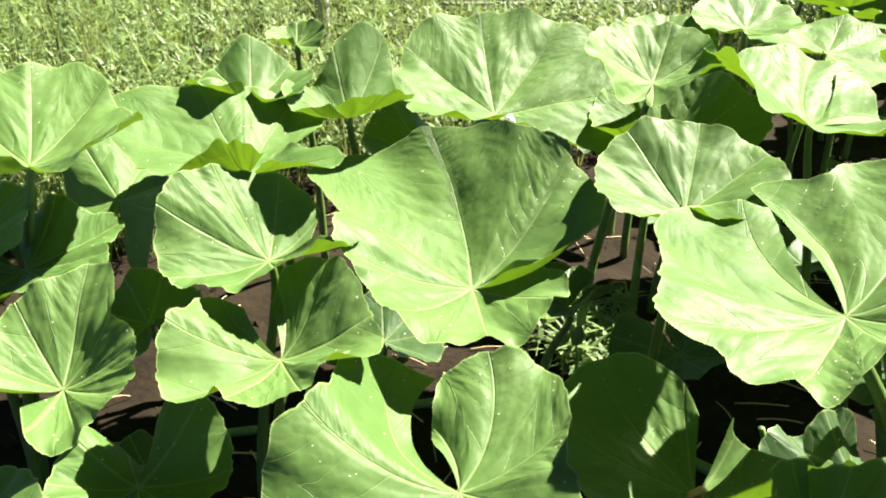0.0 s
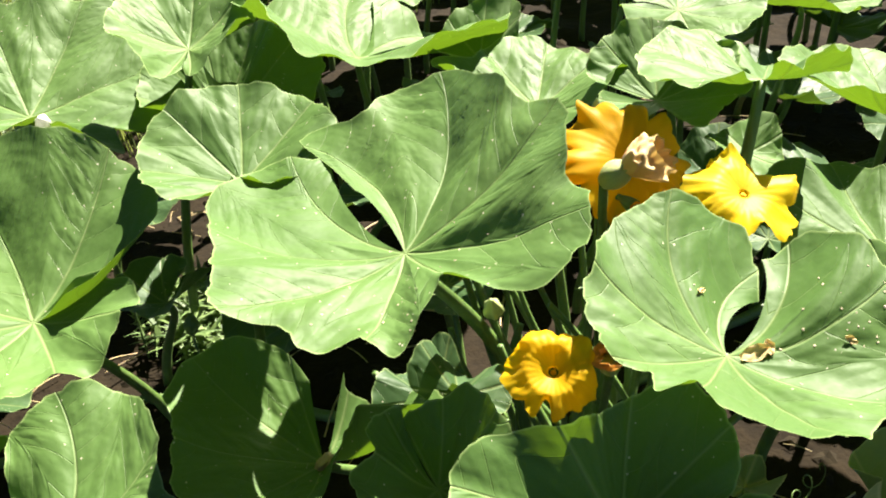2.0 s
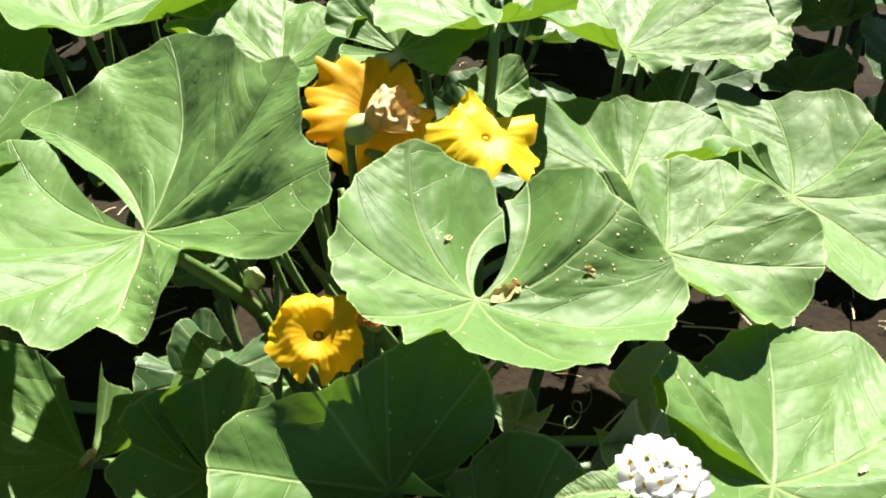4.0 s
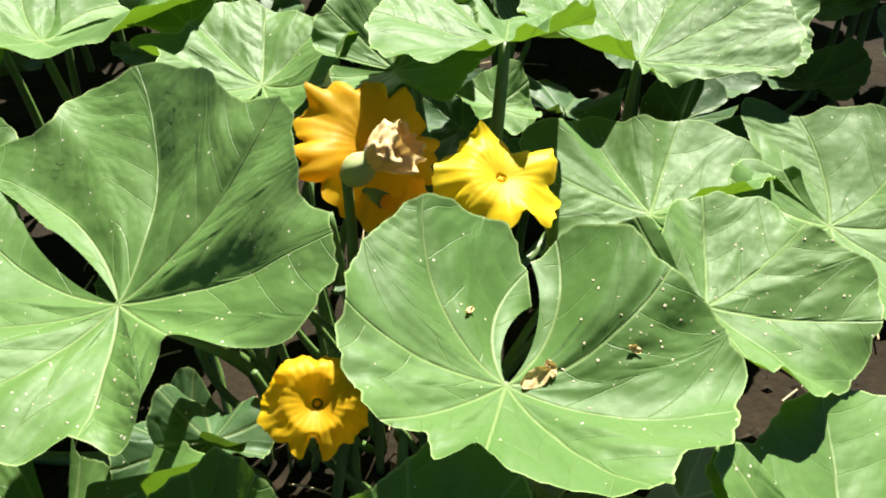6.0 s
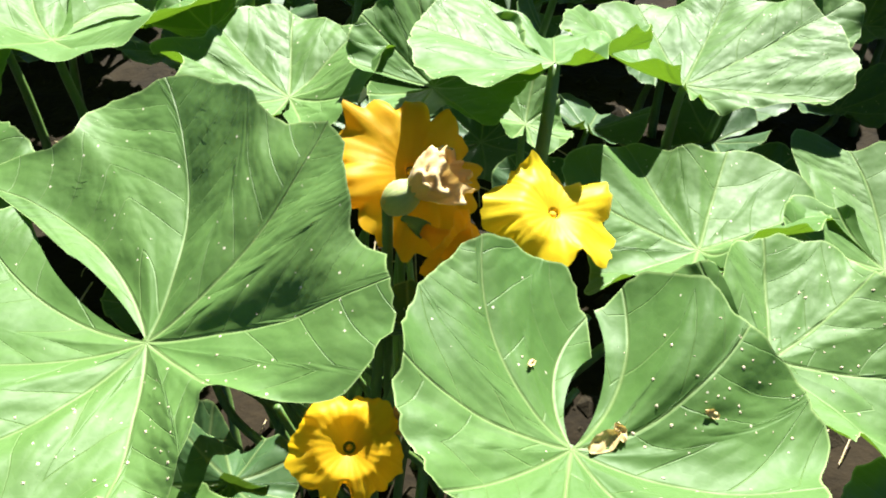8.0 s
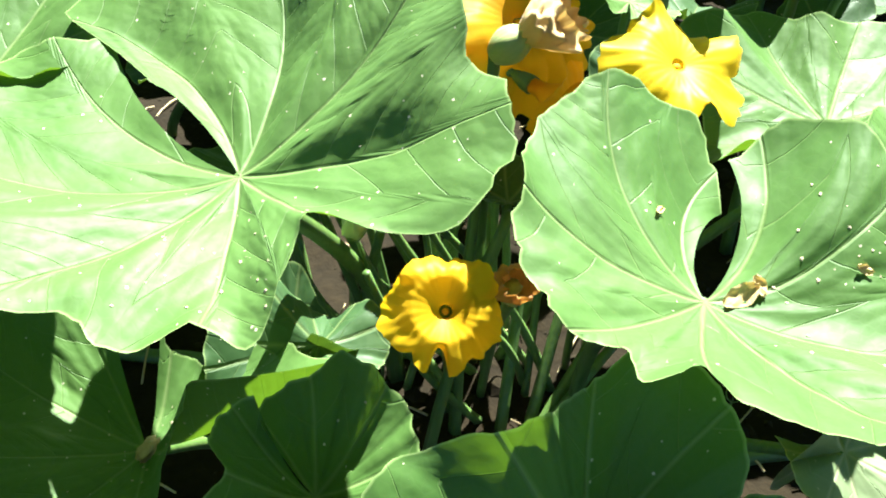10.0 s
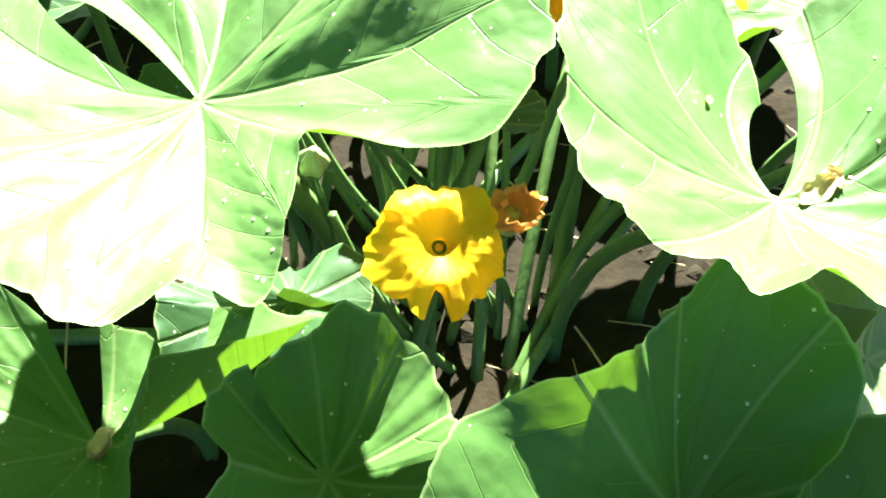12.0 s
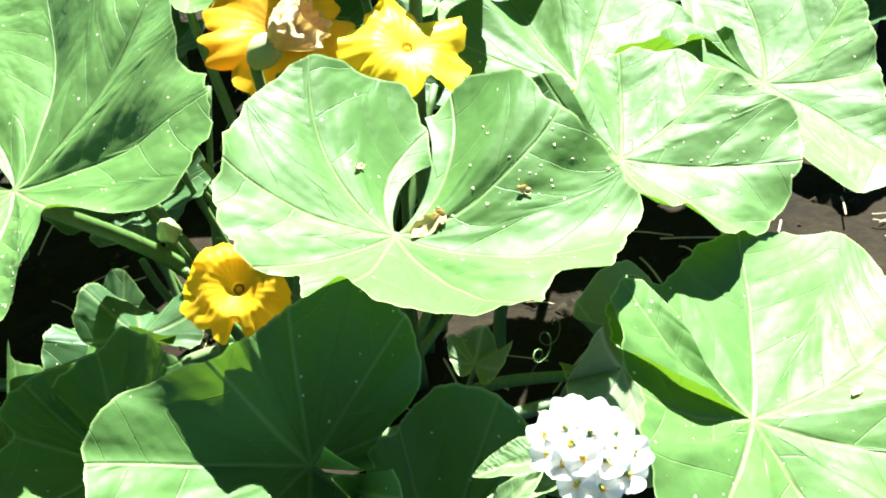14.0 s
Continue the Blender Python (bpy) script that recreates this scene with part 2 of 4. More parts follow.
def tube(points, radii, sides=10, ribs=0.0, cap=True):
    """Vertices and faces of a tapering stem along a smooth line."""
    pts = [Vector(p) for p in points]
    verts, faces = [], []
    side = Vector((1, 0, 0))
    for i, p in enumerate(pts):
        way = (pts[min(i + 1, len(pts) - 1)] - pts[max(i - 1, 0)]).normalized()
        side = (side - way * side.dot(way)).normalized() if abs(side.dot(way)) < 0.99 else way.orthogonal().normalized()
        up = way.cross(side)
        for k in range(sides):
            a = 2 * math.pi * k / sides
            r = radii[i] * (1 + ribs * math.cos(5 * a))
            verts.append(p + (side * math.cos(a) + up * math.sin(a)) * r)
    for i in range(len(pts) - 1):
        for k in range(sides):
            a, b = i * sides + k, i * sides + (k + 1) % sides
            faces.append((a, b, b + sides, a + sides))
    if cap:
        faces.append(tuple(range(sides - 1, -1, -1)))
        faces.append(tuple(range((len(pts) - 1) * sides, len(pts) * sides)))
    return verts, faces


def bend(a, b, sag, n=12, way=(0, 0, 1)):
    """A line from a to b that bows by sag."""
    a, b, way = Vector(a), Vector(b), Vector(way)
    return [a.lerp(b, i / n) + way * (sag * math.sin(math.pi * i / n)) for i in range(n + 1)]


def join(parts):
    verts, faces = [], []
    for v, f in parts:
        k = len(verts)
        verts += list(v)
        faces += [tuple(i + k for i in x) for x in f]
    return verts, faces


def ground_z(x, y):
    p = Vector((x, y, 0))
    near = 1.0 / (1.0 + (x * x + y * y) / 60.0)
    return GROUND + near * (0.022 * noise.noise(p * 2.3) + 0.012 * noise.noise(p * 9.0) + 0.006 * noise.noise(p * 27.0))


GROUND = 0.045
KNOTS = np.radians([-180, -165, -142, -112, -84, -56, -28, 0, 28, 56, 84, 112, 142, 165, 180])
FINE_KNOTS = np.sort(np.concatenate([KNOTS, (KNOTS[1:] + KNOTS[:-1]) / 2]))
RIBS = np.radians([-168, -128, -84, -40, 0, 40, 84, 128, 168])


def spline(a, values):
    """Smooth values over the knots round the leaf."""
    v = np.asarray(values, float)
    knots = KNOTS if len(v) == len(KNOTS) else FINE_KNOTS
    k = np.clip(np.searchsorted(knots, a, side="right") - 1, 0, len(knots) - 2)
    slope = np.empty(len(v))
    slope[1:-1] = (v[2:] - v[:-2]) / (knots[2:] - knots[:-2])
    slope[0], slope[-1] = (v[1] - v[0]) / (knots[1] - knots[0]), (v[-1] - v[-2]) / (knots[-1] - knots[-2])
    h = knots[k + 1] - knots[k]
    s = (a - knots[k]) / h
    return ((2 * s**3 - 3 * s**2 + 1) * v[k] + (s**3 - 2 * s**2 + s) * h * slope[k]
            + (-2 * s**3 + 3 * s**2) * v[k + 1] + (s**3 - s**2) * h * slope[k + 1])


leaf_count = 0


def leaf(base, turn, lobes, sway, gap, lap, foot=None, look_of="", mat=None, thick=1.0, fine=True):
    """One pumpkin leaf: where its stalk meets the blade, how it is turned (degrees), the blade's reach in cm from one
    side of the notch round to the other, its cup and waves in mm, and how far the notch gapes and its lobes overlap."""
    global leaf_count
    leaf_count += 1
    rng = np.random.default_rng(leaf_count)
    rings = 44 if fine else 20
    fan = [np.linspace(RIBS[i], RIBS[i + 1], 23 if fine else 11)[:-1] for i in range(len(RIBS) - 1)]
    a = np.concatenate([[-math.pi, -math.pi + 0.1]] + fan + [[RIBS[-1], math.pi - 0.1, math.pi]])
    reach = np.exp(spline(a, np.log(np.asarray(lobes) / 100)))
    # small teeth along the margin
    reach *= 1 + 0.010 * np.sin(a * 23 + rng.uniform(0, 6)) + 0.006 * np.sin(a * 47 + rng.uniform(0, 6)) + 0.004 * rng.standard_normal(len(a))
    mean = math.exp(np.mean(np.log(np.asarray(lobes[2:-2] if len(lobes) == len(KNOTS) else lobes[4:-4]) / 100)))
    w = np.asarray(sway) / 1000
    lift = w[0] + w[9] * (a / math.pi) ** 3
    w = np.delete(w, 9)
    for i, order in enumerate(range(2, 2 + len(w) // 2)):
        lift = lift + w[1 + 2 * i] * np.cos(order * a) + w[2 + 2 * i] * np.sin(order * a)
    rho = np.linspace(0, 1, rings + 1)[1:, None] ** 0.9
    r = rho * reach
    bow = a * (gap + lap * r / mean)
    x, y = r * np.cos(bow), r * np.sin(bow)
    off = np.min(np.abs(a[:, None] - RIBS[None, :]), axis=1)
    rib = r * np.sin(np.minimum(off, 1.2))
    along = r * np.cos(off)
    z = lift * rho**1.3
    puff = np.sin(0.5 * math.pi * np.minimum(rib / 0.034, 1.0))
    z = z + 0.0058 * (puff - 0.5) * np.sin(math.pi * np.minimum(rho, 0.96)) ** 0.7 * (mean / 0.13)
    sector = np.argmin(np.abs(a[:, None] - RIBS[None, :]), axis=1) * 2 + (a > RIBS[np.argmin(np.abs(a[:, None] - RIBS[None, :]), axis=1)])
    start, stretch = rng.uniform(0, 1, 20)[sector], rng.uniform(0.8, 1.7, 20)[sector]
    side = (along * (1 + 0.8 * along / 0.2) - (0.95 + 0.7 * rib / 0.06) * rib) / (0.042 * stretch) + start
    wander = np.array([noise.noise(Vector((px * 11 + leaf_count * 3.3, py * 11, 4.1))) for px, py in zip(x.ravel(), y.ravel())]).reshape(x.shape)
    side = side + 0.6 * wander
    saw = np.abs(side - np.floor(side) - 0.5) * 2
    swell = 0.0013 if fine else 0.0011
    z = z + swell * (0.4 + 1.2 * np.clip(0.5 + wander, 0, 1)) * (1 - saw**2 - 0.5) * np.minimum(rib / 0.014, 1) * np.minimum((1 - rho) * 7, 1)
    ruffle = 0.004 * np.sin(a * 9 + rng.uniform(0, 6)) + 0.003 * np.sin(a * 17 + rng.uniform(0, 6))
    z = z + ruffle * rho**6 * (mean / 0.13)
    spots = np.array([noise.noise(Vector((px * 15 + leaf_count * 7.1, py * 15, 0.3))) for px, py in zip(x.ravel(), y.ravel())]).reshape(x.shape)
    dents = np.array([noise.noise(Vector((px * 42 + leaf_count * 5.3, py * 42, 1.7))) for px, py in zip(x.ravel(), y.ravel())]).reshape(x.shape)
    z = z + (0.0058 * spots + 0.0013 * dents) * np.minimum(rho * 2, 1)
    n = len(a)
    verts = [(0, 0, 0)] + list(zip(x.ravel(), y.ravel(), z.ravel()))
    faces = [(0, 1 + i, 2 + i) for i in range(n - 1)]
    for q in range(rings - 1):
        o = 1 + q * n
        faces += [(o + i, o + n + i, o + n + i + 1, o + i + 1) for i in range(n - 1)]
    layers = {"rib": np.concatenate([[0], rib.ravel()]), "along": np.concatenate([[0], along.ravel()]),
              "side": np.concatenate([[side.mean()], side.ravel()]), "edge": np.concatenate([[reach.mean()], (reach - r).ravel()])}
    m = pose(*base, *turn)
    thing = new("pumpkin_leaf")
    ground_end = Vector(foot) if foot else Vector((base[0] + rng.uniform(-0.07, 0.07), base[1] + rng.uniform(0.0, 0.10), 0))
    ground_end.z = ground_z(ground_end.x, ground_end.y) - 0.012
    thing.location = ground_end
    blade = link_mesh("blade", verts, faces, mat or LEAF, thing, layers=layers)
    blade.matrix_basis = Matrix.Translation(-ground_end) @ m
    down = m.to_3x3() @ Vector((0, 0, -1))
    top = Vector(base) + down * 0.002
    pts = []
    ctrl = top + down * 0.05 * min(1, base[2] * 3) + (m.to_3x3() @ Vector((-1, 0, 0))) * 0.02
    low = ground_end + Vector((0, 0, max(0.05, (top.z - ground_end.z) * 0.5)))
    for i in range(15):
        s = i / 14
        p = top * (1 - s) ** 3 + ctrl * 3 * s * (1 - s) ** 2 + low * 3 * s * s * (1 - s) + ground_end * s**3
        pts.append(p - ground_end)
    v, f = tube(pts, [thick * (0.0042 + 0.0035 * (i / 14)) for i in range(15)], 10, 0.08)
    link_mesh("stalk", v, f, STALK, thing)
    tagged(thing, look_of or "broad green pumpkin leaf with pale veins on an upright stalk", "leaf", "pumpkin leaves")
    return thing


# ---- ground ----
def ground():
    cells = 230
    xs = np.concatenate([-np.geomspace(300, 1.7, 26), np.linspace(-1.5, 2.4, cells), np.geomspace(2.6, 300, 26)])
    ys = np.concatenate([-np.geomspace(300, 0.7, 26), np.linspace(-0.5, 2.9, cells), np.geomspace(3.1, 300, 26)])
    verts = [(x, y, ground_z(x, y)) for y in ys for x in xs]
    nx = len(xs)
    faces = [(j * nx + i, j * nx + i + 1, j * nx + nx + i + 1, j * nx + nx + i) for j in range(len(ys) - 1) for i in range(nx - 1)]
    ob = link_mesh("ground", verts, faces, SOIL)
    tagged(ob, "dry brown crumbly garden soil, colour darkened for shade under the plants", "ground", kind="structure")


ground()

# ---- the pumpkin plants ----
# the leaves, row by row
leaf((0.061, 1.02, 0.387), (-14.9, 0.6, -173), (4.2, 7.5, 12.2, 16.6, 18.7, 19, 21.8, 24.7, 27.4, 29.6, 31.7, 23.8, 16.9, 16, 14.9, 12.7, 13, 13.5, 14.8, 14.3, 11.2, 11.9, 11.1, 10.4, 11.1, 9.9, 7.9, 8.6, 5.9), (47, 9, 19, 16, -3, -2, -13, -3, -9, -6), 1.123, -0.066, foot=(0.19, 1.10, 0), look_of="large sunlit pumpkin leaf with a shaded upper lobe")
leaf((0.396, 0.809, 0.48), (15, 0.9, -82.3), (19.4, 18.5, 21, 22.4, 21.9, 17.1, 15.8, 16, 17.1, 14.2, 15.3, 13.5, 14.8, 11.2, 9.5, 15.9, 18.2, 18, 15.9, 17.2, 18.5, 17.6, 19.7, 23.4, 23.8, 21.2, 24.5, 17.2, 10.3), (42, -20, 8, 5, -1, 3, -2, 1, -2, 4), 0.908, 0.113, foot=(0.58, 0.95, 0), thick=1.25, look_of="very large ruffled pumpkin leaf split to its stalk, dotted with specks")
leaf((0.57, 0.572, 0.46), (-10.3, 0.3, -142.4), (9.8, 11.1, 12.8, 14.8, 14.5, 14.3, 13.6, 12.9, 11.7, 11.8, 11, 10.7, 8.8, 10.6, 9.8, 11.5, 13.1, 14.2, 13.1, 14.8, 14.9, 16.5, 15.2, 13.2, 12.7, 13, 12.9, 11.3, 10.6), (40, -4, 7, 10, 11, -9, -2, 6, -1, 18), 0.853, 0.202, foot=(0.70, 0.80, 0), look_of="heart-shaped pale sunlit pumpkin leaf littered with dry specks")
leaf((0.445, 0.517, 0.377), (-9.6, -17.4, 105.1), (1.8, 3.2, 4.4, 4.4, 3.9, 4.8, 7.2, 8.5, 9.5, 10.6, 10.7, 8, 7, 6.6, 7.6, 9.9, 12.2, 12.7, 12.5, 11.6, 11.1, 10.4, 9.8, 9.4, 9.1, 8.7, 7.8, 6.9, 5.9), (54, 2, -15, 0, 7, 1, -1, -3, -3, 1), 1.007, 0.080, foot=(0.52, 0.62, 0), look_of="rounded smooth pumpkin leaf half in the shade of another")
leaf((0.892, 0.726, 0.376), (-3.9, 4.8, 73.2), (8.5, 7, 6.5, 7.2, 8.6, 9.8, 10.8, 12.1, 13.4, 14.2, 13.6, 12.7, 10.9, 11.3, 13.8, 12.4, 14.3, 12.5, 11.2, 10.5, 12.6, 11.9, 12.1, 11.3, 11.2, 11, 10.2, 8.6, 6.7), (38, 15, 2, 14, -1, -10, 8, -6, -0, 0), 1.066, 0.069, foot=(0.74, 0.84, 0))
leaf((0.789, 0.574, 0.408), (-4.4, 13.7, -85.7), (7.8, 8.1, 8.7, 9.7, 10.1, 10.1, 10, 9.6, 9.2, 9, 9.5, 11.5, 9.9, 11.8, 11.6, 12.4, 13.3, 14, 14.5, 12.4, 11.5, 12.8, 12.1, 11.6, 10.8, 8.4, 7, 6.4, 6.2), (27, -8, -10, -10, -9, -5, -2, -0, -0, -16), 0.987, 0.045, foot=(0.80, 0.78, 0), look_of="fan-shaped pumpkin leaf strewn with dry crumbs")
leaf((1.032, 0.614, 0.353), (3.4, 10.4, -94.1), (5.9, 6.8, 7.4, 10.1, 10.6, 10.5, 10.3, 10.2, 10.1, 9.7, 9.1, 8.8, 14.7, 17.7, 15.1, 11.8, 10.3, 9.9, 10, 10.9, 12.8, 15.1, 15.2, 14.4, 17.3, 13, 9.8, 7.9, 6.5), (31, -12, 1, -2, -1, 0, -0, 0, 1, -1), 1.015, 0.108, foot=(1.00, 0.80, 0))
leaf((0.686, 0.363, 0.349), (-2.1, 23.3, -58.7), (7.9, 11.9, 12.1, 11.1, 9.9, 9.3, 11.3, 12.6, 13.1, 11.7, 10.6, 10.3, 10.5, 10.8, 10.9, 10.5, 10.5, 13.1, 19.6, 19.1, 16.5, 14, 11.5, 12.3, 11.5, 10.7, 9.7, 7.6, 5.1), (22, 7, 14, 3, 5, 4, -1, -1, -1, 6), 1.098, 0.102, look_of="broad pale pumpkin leaf with a dark crease beside white blossoms")
leaf((0.765, 0.553, 0.203), (35, 17, -9), (5.4, 5.6, 7.7, 6.9, 10.8, 8.8, 7.2, 14, 7.8, 10.1, 7.3, 4.9, 5.9, 6.2, 4.4), (6, -11, -14, 3, -1, -24, 1, -1, -6, -10), 1.08, 0.10, foot=(0.70, 0.74, 0), mat=LEAF_PALE, look_of="faded yellowish low pumpkin leaf lying near the soil")
leaf((0.475, 0.436, 0.317), (20.7, -11.1, 34.4), (4, 5.3, 6.5, 7.2, 7.4, 7.4, 7.4, 7.3, 6.9, 6.1, 5.8, 6, 6.6, 7.4, 8.2, 9.2, 9.4, 8, 8.2, 6.6, 8, 5.9, 6, 6.4, 6.8, 6.9, 6.3, 5.2, 4.1), (72, 6, -11, 7, -6, 5, 0, 0, -0, 1), 0.974, 0.023, foot=(0.55, 0.56, 0))
leaf((0.298, 0.852, 0.234), (3.3, -1.5, -115), (7.1, 8.9, 11, 13.7, 17.3, 17.3, 17.3, 14.9, 13.9, 14.3, 14.9, 14, 14.6, 12.9, 12, 10.3, 7.3, 7, 6.5, 6.7, 15.4, 13.5, 12.4, 10.7, 7.3, 7.1, 6.7, 6.6, 9.3), (61, -10, 20, -5, -8, -0, -0, 1, -2, -3), 0.912, 0.031, foot=(0.40, 0.93, 0), look_of="low shaded pumpkin leaf with a brown scar at its stalk")
leaf((0.361, 0.677, 0.321), (3.7, 15.7, -64), (5.8, 6.3, 6.5, 6.8, 6.7, 5.8, 8, 8.4, 7.6, 6.9, 6.4, 6.1, 6, 6, 6, 6, 5.9, 6, 6.1, 6.8, 6.7, 6.9, 7.3, 6, 6, 5.9, 5.6, 4.9, 4.2), (52, -2, 4, 5, -2, 1, 1, -2, 0, -6), 0.977, 0.069, foot=(0.50, 0.78, 0), look_of="dark wrinkled pumpkin leaf with a bitten margin")
leaf((-0.171, 1.029, 0.415), (-10, 4, -150), (5.3, 8.7, 9.9, 10.7, 11.2, 12.2, 12.5, 11.6, 10.1, 10.7, 10, 10.4, 10.4, 10, 6), (47, -29, -9, 0, -4, -5, 7, 0, 2, 12), 0.94, -0.00)
leaf((-0.135, 0.873, 0.383), (12, 5, -65), (7.5, 10.8, 10.7, 11.7, 11.7, 9.3, 11.2, 10.4, 8.4, 11, 10.1, 10.3, 10.4, 10.6, 6.5), (39, 4, -7, 12, -3, -8, 4, -1, 3, 0), 0.88, 0.09)
leaf((-0.339, 0.822, 0.379), (11, -19, 51), (4.8, 7.5, 9.1, 8, 8.6, 8.2, 8.2, 7.6, 12.6, 11.1, 10, 9.5, 9.2, 8.7, 5), (40, 0, -4, -3, 6, 1, -3, -1, 0, 4), 0.91, -0.04)
leaf((-0.281, 0.819, 0.261), (-2, -8, 81), (4.5, 7.8, 8.3, 8.6, 9.7, 10, 8.7, 6.3, 6.1, 8.2, 7.8, 8.1, 8.5, 8, 4.4), (25, 0, -20, -3, -22, -1, -15, 3, -3, 0), 0.92, -0.03)
leaf((0.047, 0.731, 0.336), (5.7, 9.2, -58.7), (18.3, 19, 19.2, 17.6, 14.3, 15, 17, 17.3, 15.8, 14.7, 14, 13.7, 13.5, 13.3, 12.9, 12, 11.8, 11.2, 10.2, 9.8, 11.5, 13.9, 15.3, 14.9, 13.7, 12.3, 9.3, 8, 5.8), (27, -9, 17, 19, -13, -12, -1, 5, 3, 19), 0.872, 0.188)
leaf((0.521, 1.311, 0.485), (-10, -14, -134), (14, 15.3, 16, 17.4, 17.6, 17.4, 15.6, 15.8, 15.2, 15.9, 18.2, 20.3, 23.2, 33.8, 11.8), (49, -16, 15, 0, -23, -1, -6, -2, 1, 18), 1.01, 0.15)
leaf((0.097, 1.419, 0.458), (4, -16, 99), (12.4, 18.9, 12.6, 20.5, 20.1, 21.5, 19, 18.7, 20.6, 16.6, 17.2, 15.1, 14.3, 11.9, 10.6), (43, 22, -26, -5, 1, 2, 5, 1, -1, 1), 0.96, 0.02)
leaf((0.3, 1.05, 0.47), (-1, -14, 73), (3, 4.5, 7, 9.5, 11.5, 12, 13, 12.5, 13, 12.5, 10.5, 9.5, 7, 4.5, 3), (35, 4, 6, 4, 0, 0, 4, 0, 0, 0), 0.95, 0.05)
leaf((0.672, 1.084, 0.461), (0.2, -3.9, 55.6), (7.5, 9.1, 10.3, 10.5, 10.1, 9.5, 9.9, 10.3, 12.2, 12.8, 13.4, 11.7, 10.9, 11.9, 12.6, 13.2, 13, 11.8, 10.3, 13.9, 12.6, 9.5, 10.9, 11.8, 12, 11.7, 10.6, 9, 7.4), (39, -13, -2, 4, 5, 2, 1, 0, 0, 0), 0.963, 0.053, foot=(0.66, 0.98, 0))
leaf((0.768, 0.971, 0.487), (16, -6.1, -20.6), (6.5, 7.1, 7.7, 8.1, 8.2, 8.1, 8.1, 7.6, 9.8, 10, 9.4, 9.5, 10.4, 9, 9.2, 9.7, 8.3, 8.4, 8.9, 9.7, 9.8, 9.3, 9, 8.8, 8.7, 8.4, 7.9, 7.3, 6.7), (41, -4, 2, 4, -2, 0, -0, 0, 1, -2), 0.926, 0.032, foot=(0.72, 0.99, 0))
leaf((0.829, 0.869, 0.533), (0.2, 16.4, 46.6), (7.8, 8.6, 9.8, 7.5, 7.6, 7.8, 8.2, 8.3, 8.7, 9, 9.9, 11, 12.2, 12.9, 11.2, 9.6, 10.5, 12.1, 13, 13.2, 13.2, 13.2, 13.2, 13.2, 13.1, 12.5, 11.5, 10.2, 9.1), (20, -6, 17, -2, -0, -3, -2, -3, 0, -5), 0.915, 0.044, foot=(0.775, 0.86, 0), thick=1.25, look_of="high pumpkin leaf glowing yellow-green where sun comes through")
leaf((1.037, 0.881, 0.438), (9.4, -4.2, 26.2), (4.1, 4.7, 5.3, 4.6, 5.2, 5.9, 7.5, 9.3, 14.8, 17.1, 17, 16.7, 16.3, 15.7, 15.1, 14.7, 14.4, 14.3, 14.2, 14.2, 14.2, 14.3, 14, 13.1, 11.3, 8.9, 6.9, 5.6, 4.5), (33, 1, -24, -3, -3, -1, -0, 0, -1, 10), 0.952, 0.041)
leaf((1.292, 0.949, 0.389), (15, 11, -43), (6.6, 11.4, 11.9, 12.3, 12.6, 12.1, 11, 10, 13.4, 13.1, 12.6, 12.3, 12, 11.4, 6.6), (19, -5, 13, -4, -2, -2, -3, 0, 0, 0), 0.96, 0.01)
leaf((-0.44, 1.061, 0.516), (1, -2, 106), (7.3, 13.3, 13.1, 12.9, 12.8, 12, 15, 14.4, 14.2, 13.9, 13.7, 13.6, 13.3, 12.7, 7.6), (55, 5, 0, 12, -1, -1, -3, 0, 0, 1), 0.97, 0.02)
leaf((-0.218, 1.165, 0.469), (2, -1, 123), (6.4, 8.2, 13.3, 10.5, 5.9, 16.1, 16.2, 16.9, 23.2, 14.5, 11.9, 6.4, 5, 5.1, 5.6), (39, 15, -6, 13, 1, -1, 1, 0, -2, 5), 0.97, 0.09)
leaf((-0.247, 1.354, 0.496), (0, -1, 98), (4.8, 8.6, 8.9, 9, 9, 8.9, 8.6, 9.1, 8.6, 8.9, 9, 9, 8.8, 8.3, 4.9), (38, 9, -4, 11, 5, 6, -1, 2, 1, 4), 0.96, 0.01, fine=False)
leaf((-0.109, 1.348, 0.477), (2, -5, 69), (5.4, 8.7, 9.2, 9.4, 9.2, 8.9, 8.1, 11.9, 10.6, 8, 8.6, 9, 9, 8.6, 5.1), (49, 8, 16, 17, 10, 2, 10, -1, 2, -2), 0.97, 0.02, fine=False)
leaf((0.307, 1.338, 0.533), (5, -15, 68), (5, 8.8, 8.5, 8.8, 9, 9, 9.7, 9.7, 9.7, 9.9, 9.7, 9.2, 8, 8.9, 4.9), (40, -11, 6, 13, -2, -6, -5, 1, -1, -1), 0.98, 0.03)
leaf((0.539, 1.741, 0.507), (5, -10, 65), (5.2, 8.8, 9.2, 9.4, 9.5, 9.6, 9.6, 9.7, 9.7, 9.6, 9.5, 9.5, 9.4, 8.9, 5.1), (24, 3, 8, 2, 2, 0, 0, 0, 0, 1), 0.97, 0.02, fine=False)
leaf((0.69, 1.748, 0.464), (7, -6, 63), (7, 11.9, 12.5, 12.6, 12.5, 12.5, 12.5, 12.8, 12.6, 13.1, 13.9, 13.5, 12.5, 11.5, 7.2), (13, 9, -9, -2, 1, 3, -4, 1, 0, 5), 0.97, 0.02, fine=False)
leaf((0.344, 1.411, 0.403), (10, -9, 50), (6.6, 10.9, 11.4, 14.1, 12.6, 14.7, 10.5, 11.7, 11.9, 11.7, 11.5, 11.2, 11.3, 10.8, 7.2), (78, 25, 7, -10, -16, -2, 1, 0, -4, -11), 0.93, -0.00)
